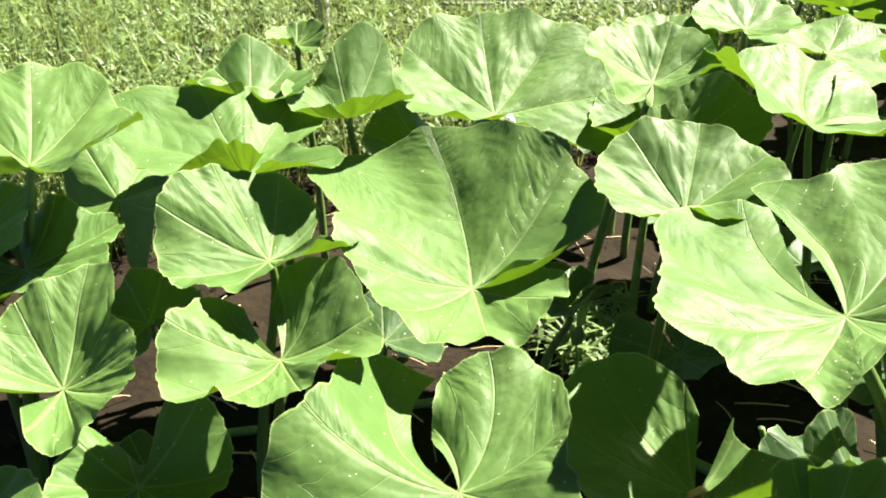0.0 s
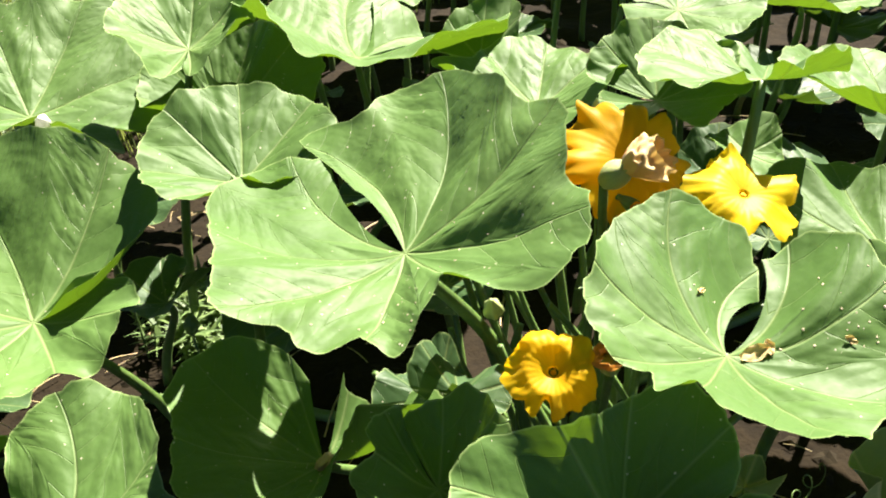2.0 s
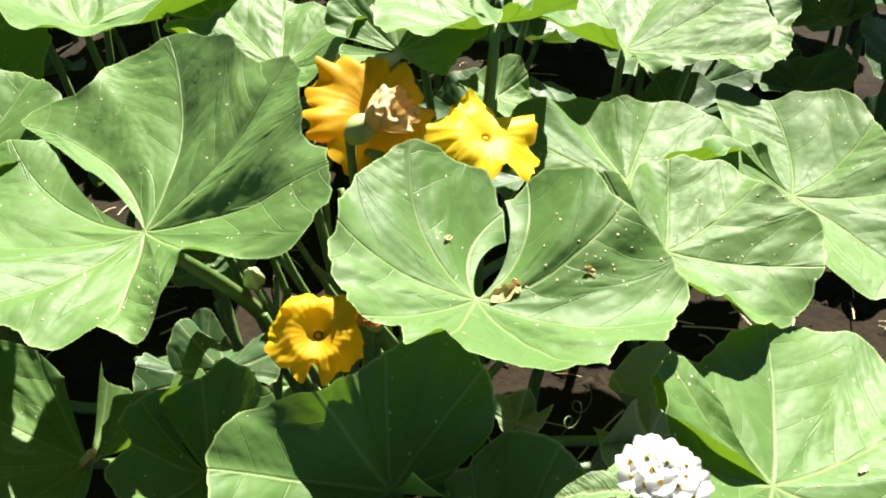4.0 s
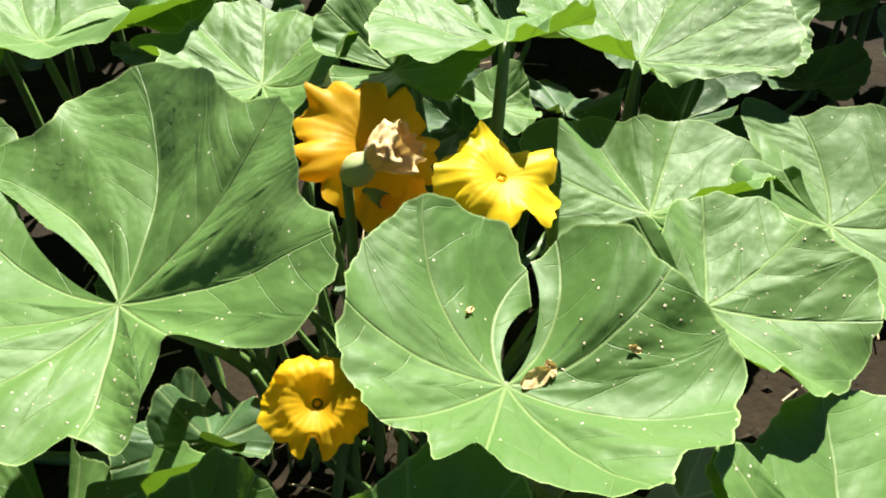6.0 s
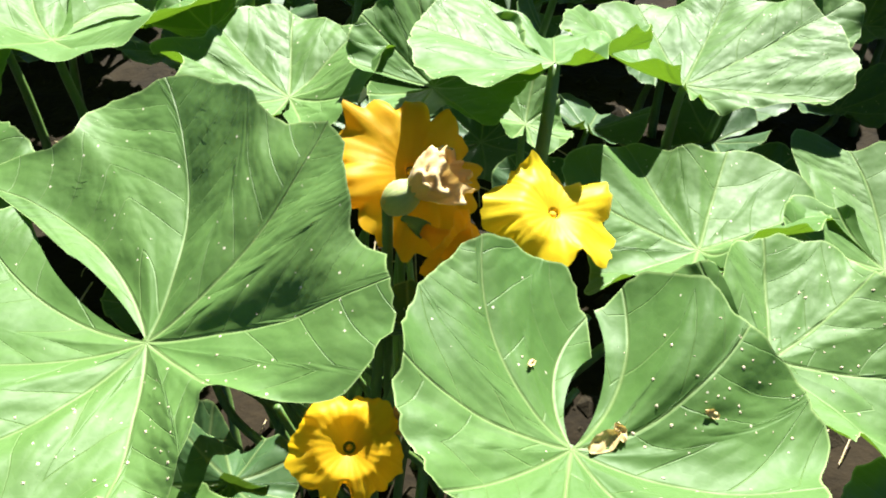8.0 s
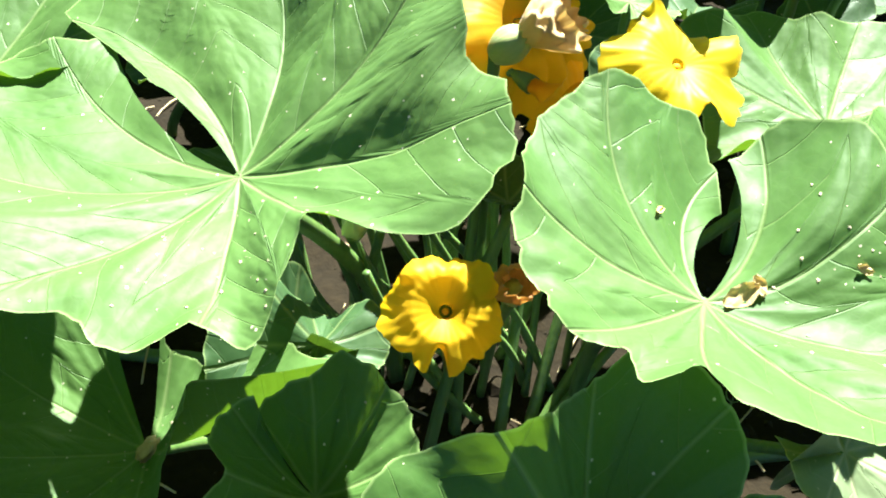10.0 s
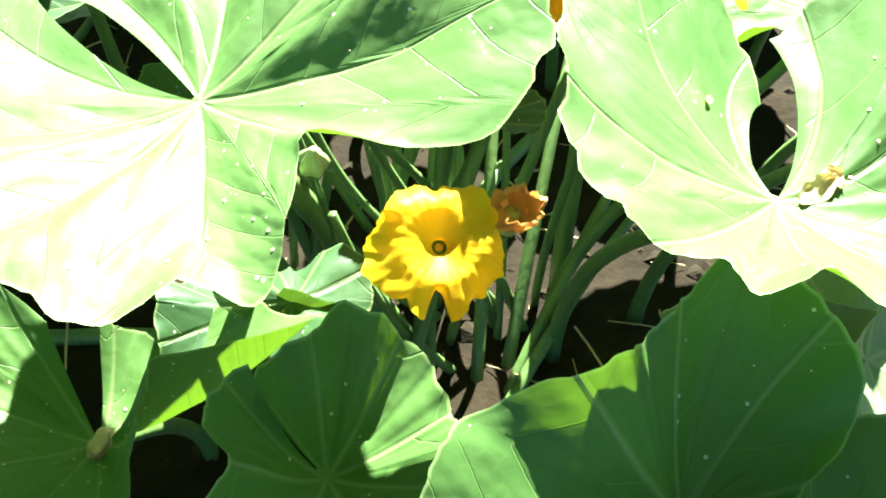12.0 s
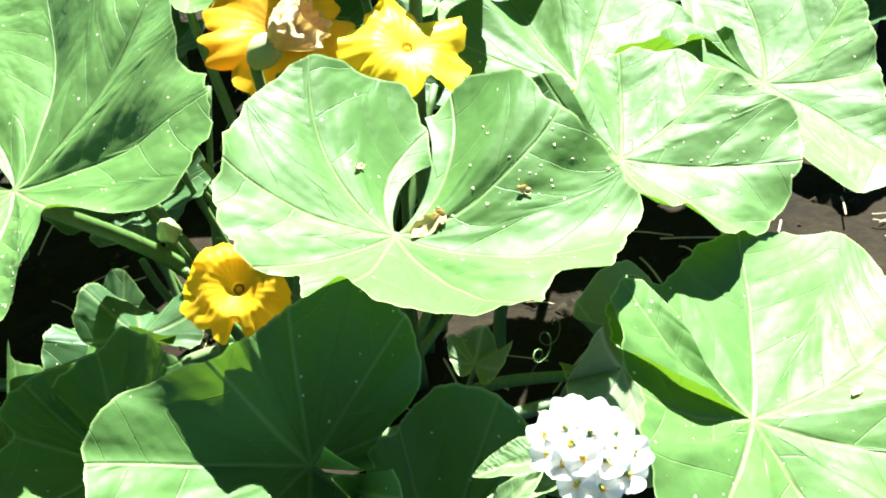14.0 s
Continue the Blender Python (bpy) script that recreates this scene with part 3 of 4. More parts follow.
leaf((-0.521, 1.033, 0.427), (4, -13, 60), (5, 8.6, 9, 9, 9.2, 8.4, 9.5, 9.6, 9.3, 9.4, 9.4, 9.3, 9.1, 8.7, 5), (28, -4, -8, 0, -3, 0, -1, 0, 0, 0), 0.97, 0.02)
leaf((-0.445, 1.011, 0.409), (9, 0, -43), (5.8, 9.9, 10.4, 10.7, 10.7, 10.7, 10.4, 10.5, 11.5, 9.6, 12, 9.4, 9.9, 8.8, 8.8), (24, 3, -1, 13, -5, -7, 1, 2, -4, -6), 0.95, 0.01)
leaf((-0.335, 1.071, 0.304), (-11, -6, 124), (3.7, 6.3, 6.6, 7, 7.2, 7.1, 7, 7.1, 6.6, 7, 7.1, 7.1, 7, 6.6, 3.8), (21, 3, 0, 1, -11, 2, -1, 1, -1, -6), 0.96, 0.01)
# two low leaves whose shade is painted in by the darker green
leaf((0.425, 0.852, 0.269), (5, -7, 90), (2.8, 5.6, 5.9, 5.9, 5.7, 5.4, 6.1, 5.3, 5.8, 6.3, 6.7, 6.5, 6.2, 5.8, 3.3), (8, 19, -3, -15, -11, -5, -6, -3, -2, -11), 0.94, -0.00, mat=LEAF_SHADED, foot=(0.52, 0.92, 0), look_of="small low pumpkin leaf, green darkened for deep shade")
leaf((0.439, 0.818, 0.295), (4, 4, -12), (2.8, 5, 5.2, 5.2, 4.9, 5.2, 5.2, 5.8, 5.5, 5, 5.2, 5.3, 5.3, 5, 2.9), (4, -8, -16, 8, 17, 2, 6, -1, -1, 0), 0.97, 0.02, mat=LEAF_SHADED, foot=(0.50, 0.90, 0), look_of="small round low pumpkin leaf, green darkened for deep shade")
leaf((0.687, 1.28, 0.459), (11, -16, 62), (4.1, 7, 7.3, 7.3, 7, 5.9, 8.7, 8.1, 8.3, 7.1, 7.4, 7.6, 7.3, 7, 4.4), (24, 21, -11, 6, -2, -4, -2, -1, 0, -3), 0.98, 0.04)
leaf((0.982, 1.066, 0.328), (14, -7, 46), (3.3, 5.7, 6, 6, 5.9, 5.5, 6.2, 6.1, 6.1, 6.2, 6.2, 6, 5.8, 5.6, 3.3), (11, 6, -7, 11, -1, -1, -4, 0, -1, 4), 0.96, 0.01)
leaf((0.678, 0.658, 0.198), (14, -6, 40), (1.6, 2.7, 2.8, 2.9, 2.9, 2.6, 3, 2.9, 2.9, 3, 3, 2.9, 2.9, 2.7, 1.6), (19, -11, 0, 7, 4, 7, -2, 1, -2, 0), 0.96, 0.01, mat=LEAF_PALE, thick=0.5, foot=(0.70, 0.72, 0), look_of="tiny young pumpkin leaf close above the soil")
leaf((-0.397, 0.684, 0.311), (5, -12, 63), (4.6, 7.8, 8.2, 8.4, 8.4, 8.2, 8.1, 8.3, 8.1, 8.4, 8.5, 8.4, 8.3, 7.9, 4.6), (13, -4, -7, -1, -3, 0, -1, 0, 0, 0), 0.97, 0.02)
leaf((-0.425, 1.279, 0.375), (-7, -21, 87), (5.5, 12.3, 10.8, 10.6, 11, 11.2, 11.3, 11.3, 12.8, 12.3, 9.2, 10.4, 10.7, 10.4, 8), (-5, -22, 25, 12, 21, -10, -1, -1, 0, -4), 0.95, 0.01)
leaf((0, 1.419, 0.397), (4, -10, 88), (5.8, 10, 10.6, 10.9, 11.3, 12.2, 10.7, 10.1, 10.7, 10, 10.1, 10.2, 10.1, 9.7, 5.8), (19, -16, 0, -9, 11, -6, 7, -1, 1, 0), 0.97, 0.02)
leaf((-0.225, 1.641, 0.499), (-2, -12, 95), (2.6, 4.5, 4.7, 4.8, 4.8, 4.9, 4.9, 4.9, 4.9, 4.9, 4.9, 4.8, 4.7, 4.4, 2.6), (20, 0, -6, -3, 2, 1, -2, 0, 0, 4), 0.97, 0.02, fine=False)
leaf((0.404, 1.725, 0.489), (6, -9, 81), (4.5, 7.8, 8.2, 8.6, 8.3, 8.1, 8.2, 8.1, 8.3, 8.4, 8.4, 8.2, 7.8, 7.4, 4.6), (13, 4, -9, -3, 4, -2, -3, 0, 0, 6), 0.97, 0.02, fine=False)
# darker green paints the shade on this leaf too
leaf((0.655, 0.862, 0.312), (6, 8, 60), (3, 4.6, 5.2, 5.2, 5.4, 5.2, 5.0, 5.2, 5.4, 5.2, 5, 5, 4.8, 4.4, 3), (14, 4, -5, 4, 0, 2, 0, 0, 0, 0), 0.96, 0.03, mat=LEAF_SHADED, foot=(0.66, 0.94, 0), look_of="small round pumpkin leaf behind a blossom, green darkened for shade")
# end of the leaves
# the patch goes on to the side and behind
# random leaves added, many out of view, to block sun from the soil
far = random.Random(31)
spots = [(0.98, 1.24), (1.22, 1.26), (0.84, 1.50), (1.06, 1.52), (1.34, 1.06)]
while len(spots) < 84:
    fx, fy = far.uniform(0.75, 2.6), far.uniform(0.45, 3.1)
    if fx + fy > 2.6 and all(math.hypot(fx - a, fy - b) > 0.16 for a, b in spots):
        spots.append((fx, fy))
for fx, fy in spots:
    size = far.uniform(10.5, 14.5)
    lobes = tuple(size * k * far.uniform(0.93, 1.07) for k in (0.55, 0.85, 1.0, 1.0, 0.98, 1.02, 1.0, 1.08, 1.0, 1.02, 0.98, 1.0, 1.0, 0.85, 0.55))
    leaf((fx, fy, far.uniform(0.40, 0.52)), (far.uniform(0, 24), far.uniform(-14, 14), far.uniform(0, 360)), lobes,
         (far.uniform(15, 45), *(far.uniform(-12, 12) for _ in range(4)), *(far.uniform(-5, 5) for _ in range(5))), 0.96, 0.05, fine=False)


# low leaves added to fill shaded gaps, with the shade painted into their green
under = random.Random(8)
low = []
while len(low) < 34:
    fx, fy = under.uniform(0.75, 1.9), under.uniform(0.75, 1.9)
    if fx + fy > 1.95 and all(math.hypot(fx - a, fy - b) > 0.15 for a, b in low):
        low.append((fx, fy))
low += [(0.36, 1.22), (0.55, 1.12), (0.20, 1.24), (-0.05, 1.12), (-0.30, 0.93), (-0.10, 0.72), (0.62, 1.50), (0.42, 1.52), (0.35, 1.85), (0.58, 1.98), (0.78, 2.15), (0.92, 2.40), (0.76, 1.62), (0.20, 1.58), (-0.50, 0.80), (-0.12, 1.22)]
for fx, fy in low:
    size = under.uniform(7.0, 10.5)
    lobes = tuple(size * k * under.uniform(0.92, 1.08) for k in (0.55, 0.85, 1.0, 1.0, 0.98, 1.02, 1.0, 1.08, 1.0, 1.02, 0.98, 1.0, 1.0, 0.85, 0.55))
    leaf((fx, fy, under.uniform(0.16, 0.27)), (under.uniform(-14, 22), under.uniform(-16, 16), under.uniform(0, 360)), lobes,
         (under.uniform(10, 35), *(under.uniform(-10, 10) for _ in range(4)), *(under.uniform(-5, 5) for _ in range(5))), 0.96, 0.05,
         look_of="low pumpkin leaf added in a green darkened for the shade of taller ones", mat=LEAF_SHADED, fine=False)


# ---- flowers ----
def aim(centre, facing, spin=0.0):
    """A pose at centre whose z points along facing."""
    return Matrix.Translation(centre) @ Vector(facing).to_track_quat("Z", "Y").to_matrix().to_4x4() @ pose(0, 0, 0, 0, 0, spin)


def squash_flower(centre, facing, width, depth, spin, foot, seed, flare=1.0, ruffle=1.0, tear=None, label="", throat=0.17, mat=None, cut=0.15, frill=0.0):
    """A yellow squash blossom: a ruffled trumpet of five joined petals, its anther, green base and stem."""
    rng = np.random.default_rng(seed)
    m = aim(centre, facing, spin)
    thing = new("squash_flower")
    ground_end = Vector(foot)
    ground_end.z = ground_z(foot[0], foot[1]) - 0.01
    thing.location = ground_end
    back = Matrix.Translation(-ground_end) @ m
    n, rings = 200, 30
    verts, faces, rib = [], [], []
    lengths, lifts = rng.uniform(0.86, 1.1, 5), rng.uniform(-1, 1, 5)
    for q in range(rings + 1):
        u = q / rings
        lip = max(0.0, (u - 0.30) / 0.70)
        for k in range(n):
            a = 2 * math.pi * k / n
            seat = a / (2 * math.pi) * 5
            at = seat - math.floor(seat) - 0.5
            petal, beside = int(seat) % 5, (int(seat) + (1 if at > 0 else -1)) % 5
            share = 0.5 + 0.5 * math.cos(math.pi * min(1.0, abs(at) * 2)) * 1.0
            long = lengths[petal] * (0.5 + 0.5 * share) + lengths[beside] * (0.5 - 0.5 * share)
            tip = 1 - cut * (abs(at) * 2) ** 4 * lip**2 + 0.07 * max(0, 1 - abs(at) * 9) * lip**6
            fray = (0.035 * noise.noise(Vector((math.cos(a) * 9, math.sin(a) * 9, seed))) + 0.09 * noise.noise(Vector((math.cos(a) * 3, math.sin(a) * 3, seed + 5)))
                    + 0.020 * abs(math.sin(a * 6.5 + 2 * noise.noise(Vector((math.cos(a) * 2, math.sin(a) * 2, seed + 9))))))
            fray += frill * (abs(math.sin(a * 7 + 2.2 * noise.noise(Vector((math.cos(a) * 1.6, math.sin(a) * 1.6, seed + 3))))) - 0.6) * (0.6 + noise.noise(Vector((math.cos(a) * 4, math.sin(a) * 4, seed + 7))))
            r = width * 0.5 * (throat * min(1, u / 0.12) + 0.05 * u + (0.97 - throat) * lip**1.05 * (1 + (long * tip - 1) * lip + ruffle * fray * lip**2))
            z = depth * (min(max(u - 0.1, 0) / 0.55, 1) ** 0.9 - 1) + width * 0.10 * lip * (1 - flare) * 2
            z -= width * 0.20 * lip**3 * (0.6 + 0.3 * math.cos(a * 2 + seed))
            z += width * 0.045 * lip**2 * (lifts[petal] * share) * ruffle
            spread = 0.4 + 1.3 * lip
            crinkle = noise.noise(Vector((math.cos(a) * spread, math.sin(a) * spread, seed * 1.7)))
            fine = noise.noise(Vector((math.cos(a) * spread * 2.2, math.sin(a) * spread * 2.2, seed * 2.3)))
            z += ruffle * width * (0.20 * crinkle * lip**2 + 0.045 * fine * lip**3)
            z -= width * 0.02 * (1 - share) * lip
            if tear and u > 0.62:
                away = abs((a - tear + math.pi) % (2 * math.pi) - math.pi)
                if away < 0.17:
                    r *= 1 - 0.42 * (u - 0.62) / 0.38 * (1 - (away / 0.17) ** 4)
            z += 0.0004 * math.cos(a * 25 + crinkle * 4) * lip
            turn = a + 0.10 * ruffle * crinkle * lip
            verts.append((r * math.cos(turn), r * math.sin(turn), z))
            rib.append((0.10 + 0.75 * lip**0.7 + 0.12 * math.cos(a * 25 + crinkle * 4)))
    for q in range(rings):
        for k in range(n):
            a, b = q * n + k, q * n + (k + 1) % n
            faces.append((a, b, b + n, a + n))
    petals = link_mesh("petals", verts, faces, mat or PETAL, thing, "ruffled orange-yellow petals joined into a trumpet", {"rib": rib})
    petals.matrix_basis = back
    v, f = tube([(0, 0, -depth * 1.02 + depth * 0.45 * i / 8) for i in range(9)],
                [width * 0.032 * math.sqrt(max(0.03, 1 - (i / 8) ** 4)) for i in range(9)], 12)
    link_mesh("anther", v, f, POLLEN, thing, "dusty yellow anther").matrix_basis = back
    v, f = tube([(0, 0, -depth * 1.28 + depth * 0.5 * i / 8) for i in range(9)],
                [width * (0.035 + 0.075 * math.sin(math.pi * 0.55 * i / 8)) for i in range(9)], 15, 0.06)
    link_mesh("calyx", v, f, STALK, thing, "green ribbed cup").matrix_basis = back
    start = m @ Vector((0, 0, -depth * 1.25))
    out = m.to_3x3() @ Vector((0, 0, -1))
    low = ground_end + Vector((0, 0, 0.12))
    pts = []
    for i in range(13):
        s = i / 12
        pts.append(start * (1 - s) ** 3 + (start + out * 0.05) * 3 * s * (1 - s) ** 2 + low * 3 * s * s * (1 - s) + ground_end * s**3 - ground_end)
    v, f = tube(pts, [0.0035 + 0.0012 * i / 12 for i in range(13)], 9, 0.06)
    link_mesh("stem", v, f, STALK, thing)
    tagged(thing, label or "open orange squash blossom with ruffled petals on a green stem", "flower", "squash blossoms")
    return thing


squash_flower((0.513, 0.751, 0.345), (-0.26, -0.44, 0.60), 0.092, 0.020, 10, (0.60, 0.88, 0), 3, 1.0, 1.3, tear=4.35,
              label="open orange squash blossom with a torn lower petal", throat=0.10)
squash_flower((0.719, 0.746, 0.486), (-0.02, -0.40, 0.80), 0.104, 0.012, 40, (0.74, 0.86, 0), 8, 1.0, 1.25,
              label="wide open yellow squash blossom with folded petals, in full sun", throat=0.07, mat=PETAL_BRIGHT, cut=0.30, frill=0.16)
squash_flower((0.672, 0.872, 0.480), (-0.10, -0.58, 0.60), 0.134, 0.015, 75, (0.70, 0.94, 0), 5, 1.1, 1.0,
              label="large frilled orange squash blossom behind a wilted one", throat=0.07, mat=PETAL_ORANGE, cut=0.10, frill=0.34)
squash_flower((0.660, 0.800, 0.440), (0.15, -0.75, -0.10), 0.070, 0.045, 20, (0.66, 0.90, 0), 12, 0.7, 0.9,
              label="small nodding orange squash blossom under the wilted one", mat=PETAL_ORANGE)


def wilted_flower(centre, foot, way=(0.55, -0.45, 0.55), size=1.0, mat=None, label=""):
    """A withered blossom, crumpled on its green swollen base."""
    thing = new("wilted_flower")
    g = Vector((foot[0], foot[1], ground_z(foot[0], foot[1]) - 0.01))
    thing.location = g
    c = Vector(centre) - g
    m = aim(c, Vector(way).normalized()) @ Matrix.Scale(size, 4)
    v, f = tube([(0, 0, -0.042 + 0.004 * i) for i in range(10)], [0.004 + 0.0105 * math.sin(math.pi * min(1, (i + 1) / 9.0) * 0.86) for i in range(10)], 20, 0.05)
    link_mesh("ovary", v, f, CALYX, thing, "green ribbed swollen base").matrix_basis = m
    verts, faces, rib = [], [], []
    n, rings = 60, 14
    for q in range(rings + 1):
        u = q / rings
        for k in range(n):
            a = 2 * math.pi * k / n
            crumple = noise.noise(Vector((math.cos(a) * 2.2, math.sin(a) * 2.2, u * 4))) + 0.28 * noise.noise(Vector((math.cos(a) * 6, math.sin(a) * 6, u * 9)))
            r = 0.010 + 0.013 * math.sin(math.pi * 0.8 * u) + 0.009 * crumple * (0.3 + u)
            verts.append((r * math.cos(a) + 0.012 * u * u, r * math.sin(a) - 0.01 * u, -0.010 + 0.034 * u + 0.008 * crumple))
            rib.append(0.5 + 0.5 * crumple)
    for q in range(rings):
        for k in range(n):
            a, b = q * n + k, q * n + (k + 1) % n
            faces.append((a, b, b + n, a + n))
    link_mesh("withered_petals", verts, faces, mat or PETAL_DRY, thing, "crumpled dry petals", {"rib": rib}).matrix_basis = m
    start = m @ Vector((0, 0, -0.04))
    v, f = tube([start.lerp(Vector((0, 0, 0)), i / 8) + Vector((0, 0, 0.03)) * math.sin(math.pi * i / 8) for i in range(9)], [0.005] * 9, 9, 0.06)
    link_mesh("stem", v, f, STALK, thing)
    tagged(thing, label or "withered tan squash blossom crumpled on its green base", "flower", "squash blossoms")


wilted_flower((0.648, 0.825, 0.500), (0.66, 0.92))
wilted_flower((0.575, 0.752, 0.338), (0.64, 0.88), (-0.25, -0.25, 0.9), 0.72, PETAL_BROWN, "withered brown-orange squash blossom leaning on an open one")


def bud(centre, way, size, foot, mat, label):
    """A closed pointed bud with ribbed sides on a thin stem."""
    thing = new("flower_bud")
    g = Vector((foot[0], foot[1], ground_z(foot[0], foot[1]) - 0.01))
    thing.location = g
    m = aim(Vector(centre) - g, way)
    v, f = tube([(0, 0, size * (i / 10 - 0.5)) for i in range(11)],
                [size * (0.06 + 0.26 * math.sin(math.pi * min(1, 0.12 + 0.9 * i / 10)) ** 1.3) for i in range(11)], 20, 0.14)
    layers = {"rib": [0.5 + 0.5 * math.sin(i) for i in range(len(v))]}
    link_mesh("closed_petals", v, f, mat, thing, layers=layers).matrix_basis = m
    v, f = tube([(0, 0, size * (-0.62 + 0.3 * i / 6)) for i in range(7)], [size * (0.10 + 0.16 * math.sin(math.pi * 0.6 * i / 6)) for i in range(7)], 15, 0.1)
    link_mesh("calyx", v, f, STALK, thing, "green sepals").matrix_basis = m
    start = m @ Vector((0, 0, -size * 0.6))
    v, f = tube([start.lerp(Vector((0, 0, 0)), i / 8) + Vector((0.012, 0, 0)) * math.sin(math.pi * i / 8) for i in range(9)], [size * 0.055] * 9, 8)
    link_mesh("stem", v, f, STALK, thing)
    tagged(thing, label, "flower bud", "flower buds")


bud((0.514, 0.889, 0.333), (-0.2, -0.3, 0.8), 0.034, (0.56, 0.95), CALYX, "closed yellowish-green squash bud with ribs")
bud((0.228, 1.31, 0.15), (0.1, -0.1, 0.9), 0.034, (0.20, 1.28), STALK, "slim closed green bud on a thin stem")
bud((0.734, 1.053, 0.46), (-0.3, -0.4, 0.8), 0.030, (0.74, 1.10), PETAL_WHITE, "small pale bud catching the sun")
# white bud shape stands in for a sunlit bit of leaf stalk
bud((0.112, 1.345, 0.475), (-0.2, -0.6, 0.6), 0.030, (0.16, 1.42), PETAL_WHITE, "white bud shape added for a sunlit bit of stalk under a leaf's edge")


# ---- the low herb with white blossoms ----
def small_leaf(length, wide, fold, seed):
    """A pointed, folded, toothed leaf along +x."""
    verts, layers, faces = [], {"rib": [], "along": [], "side": [], "edge": []}, []
    n, k = 16, 4
    for i in range(n + 1):
        s = i / n
        half = wide * 0.5 * math.sin(math.pi * s**0.8) ** 0.8 * (1 + 0.02 * math.sin(s * 40)) + 0.0004
        for j in range(-k, k + 1):
            y = half * j / k
            verts.append((length * s, y, fold * abs(y) - 0.45 * length * s * s * 0.6 + 0.003 * noise.noise(Vector((s * 5, j, seed)))))
            layers["rib"].append(abs(y))
            layers["along"].append(length * s)
            layers["side"].append((length * s - abs(y)) / (length * 0.14))
            layers["edge"].append(half - abs(y) + 0.0006)
    w = 2 * k + 1
    faces = [(i * w + j, i * w + w + j, i * w + w + j + 1, i * w + j + 1) for i in range(n) for j in range(w - 1)]
    return verts, faces, layers


def white_herb(foot, top, shoots, blossoms):
    thing = new("white_flowering_herb")
    g = Vector((foot[0], foot[1], ground_z(*foot) - 0.01))
    thing.location = g
    rng = random.Random(4)
    for p in shoots:
        p = Vector(p) - g
        v, f = tube(bend((0, 0, 0), p, 0.03, 12, (1, -0.4, 0)), [0.0035 - 0.0015 * i / 12 for i in range(13)], 8)
        link_mesh("stem", v, f, STALK, thing)
        for k in range(9):
            v, f, lay = small_leaf(rng.uniform(0.026, 0.046), rng.uniform(0.014, 0.022), 0.45, k)
            ob = link_mesh("leaflet", v, f, HERB, thing, layers=lay)
            low = 0.09 * (k // 3) / 3
            ob.matrix_basis = Matrix.Translation(p * (1 - low)) @ pose(0, 0, 0, 0, 0, k * 137.5 + rng.uniform(-15, 15)) @ pose(0, 0, 0, 0, rng.uniform(-45, -8), 0)
    p = Vector(top) - g
    v, f = tube(bend((0, 0, 0), p, 0.025, 14, (-1, -0.2, 0)), [0.003 - 0.001 * i / 14 for i in range(15)], 8)
    link_mesh("stem", v, f, STALK, thing)
    for k, (dx, dy, dz) in enumerate(blossoms):
        c = p + Vector((dx, dy, dz))
        v, f = tube(bend(p - Vector((0, 0, 0.02)), c, 0.004, 6), [0.001] * 7, 6)
        link_mesh("flower_stalk", v, f, STALK, thing)
        verts, faces, rib = [(0, 0, -0.003)], [], [0.5]
        n, rings = 50, 5
        for q in range(1, rings + 1):
            for i in range(n):
                a = 2 * math.pi * i / n
                r = 0.0074 * q / rings * (0.88 + 0.12 * abs(math.cos(2.5 * a)) ** 0.6)
                verts.append((r * math.cos(a), r * math.sin(a), 0.0012 * math.cos(5 * a) * (q / rings) ** 2 - 0.003 + 0.002 * q / rings))
                rib.append(0.5 + 0.5 * math.cos(5 * a))
        faces += [(0, 1 + i, 1 + (i + 1) % n) for i in range(n)]
        for q in range(rings - 1):
            o = 1 + q * n
            faces += [(o + i, o + n + i, o + n + (i + 1) % n, o + (i + 1) % n) for i in range(n)]
        turn = aim(c, (-0.02 + dx * 14 + rng.uniform(-0.2, 0.2), -0.12 + dy * 14 + rng.uniform(-0.2, 0.2), 0.8))
        fl = link_mesh("blossom", verts, faces, PETAL_WHITE, thing, "white five-lobed blossom", {"rib": rib})
        fl.matrix_basis = turn
        v, f = tube([(0, 0, -0.003 + 0.0006 * i) for i in range(7)], [0.0007, 0.0010, 0.0012, 0.0011, 0.0009, 0.0006, 0.0003], 10)
        link_mesh("anther_cone", v, f, POLLEN, fl, "yellow cone of anthers")
    tagged(thing, "low leafy herb with a cluster of white yellow-centred blossoms", "plant")


dome = random.Random(19)
blossoms = []
while len(blossoms) < 22:
    dx, dy = dome.uniform(-0.018, 0.018), dome.uniform(-0.021, 0.018)
    dz = 0.016 - 34 * (dx * dx + dy * dy) + 0.25 * dy
    if math.hypot(dx, dy) < 0.0185 and all(math.hypot(dx - q[0], dy - q[1]) > 0.0062 for q in blossoms):
        blossoms.append((dx, dy, dz))
white_herb((0.47, 0.38), (0.470, 0.290, 0.560), [(0.446, 0.325, 0.505), (0.424, 0.312, 0.490), (0.500, 0.335, 0.495)], blossoms)


# ---- stalks of the crown, vine and tendril ----
def bare_stalk(a, b, sag, r, way=(1, 0, 0), mat=None, label="bare green pumpkin stalk leaning out of the crown"):
    a, b = Vector(a), Vector(b)
    thing_mesh = tube([p - a for p in bend(a, b, sag, 12, way)], [r * (1.15 - 0.35 * i / 12) for i in range(13)], 10, 0.08)
    ob = link_mesh("pumpkin_stalk", *thing_mesh, mat or STALK)
    ob.location = a
    return tagged(ob, label, "stalk", "crown stalks")


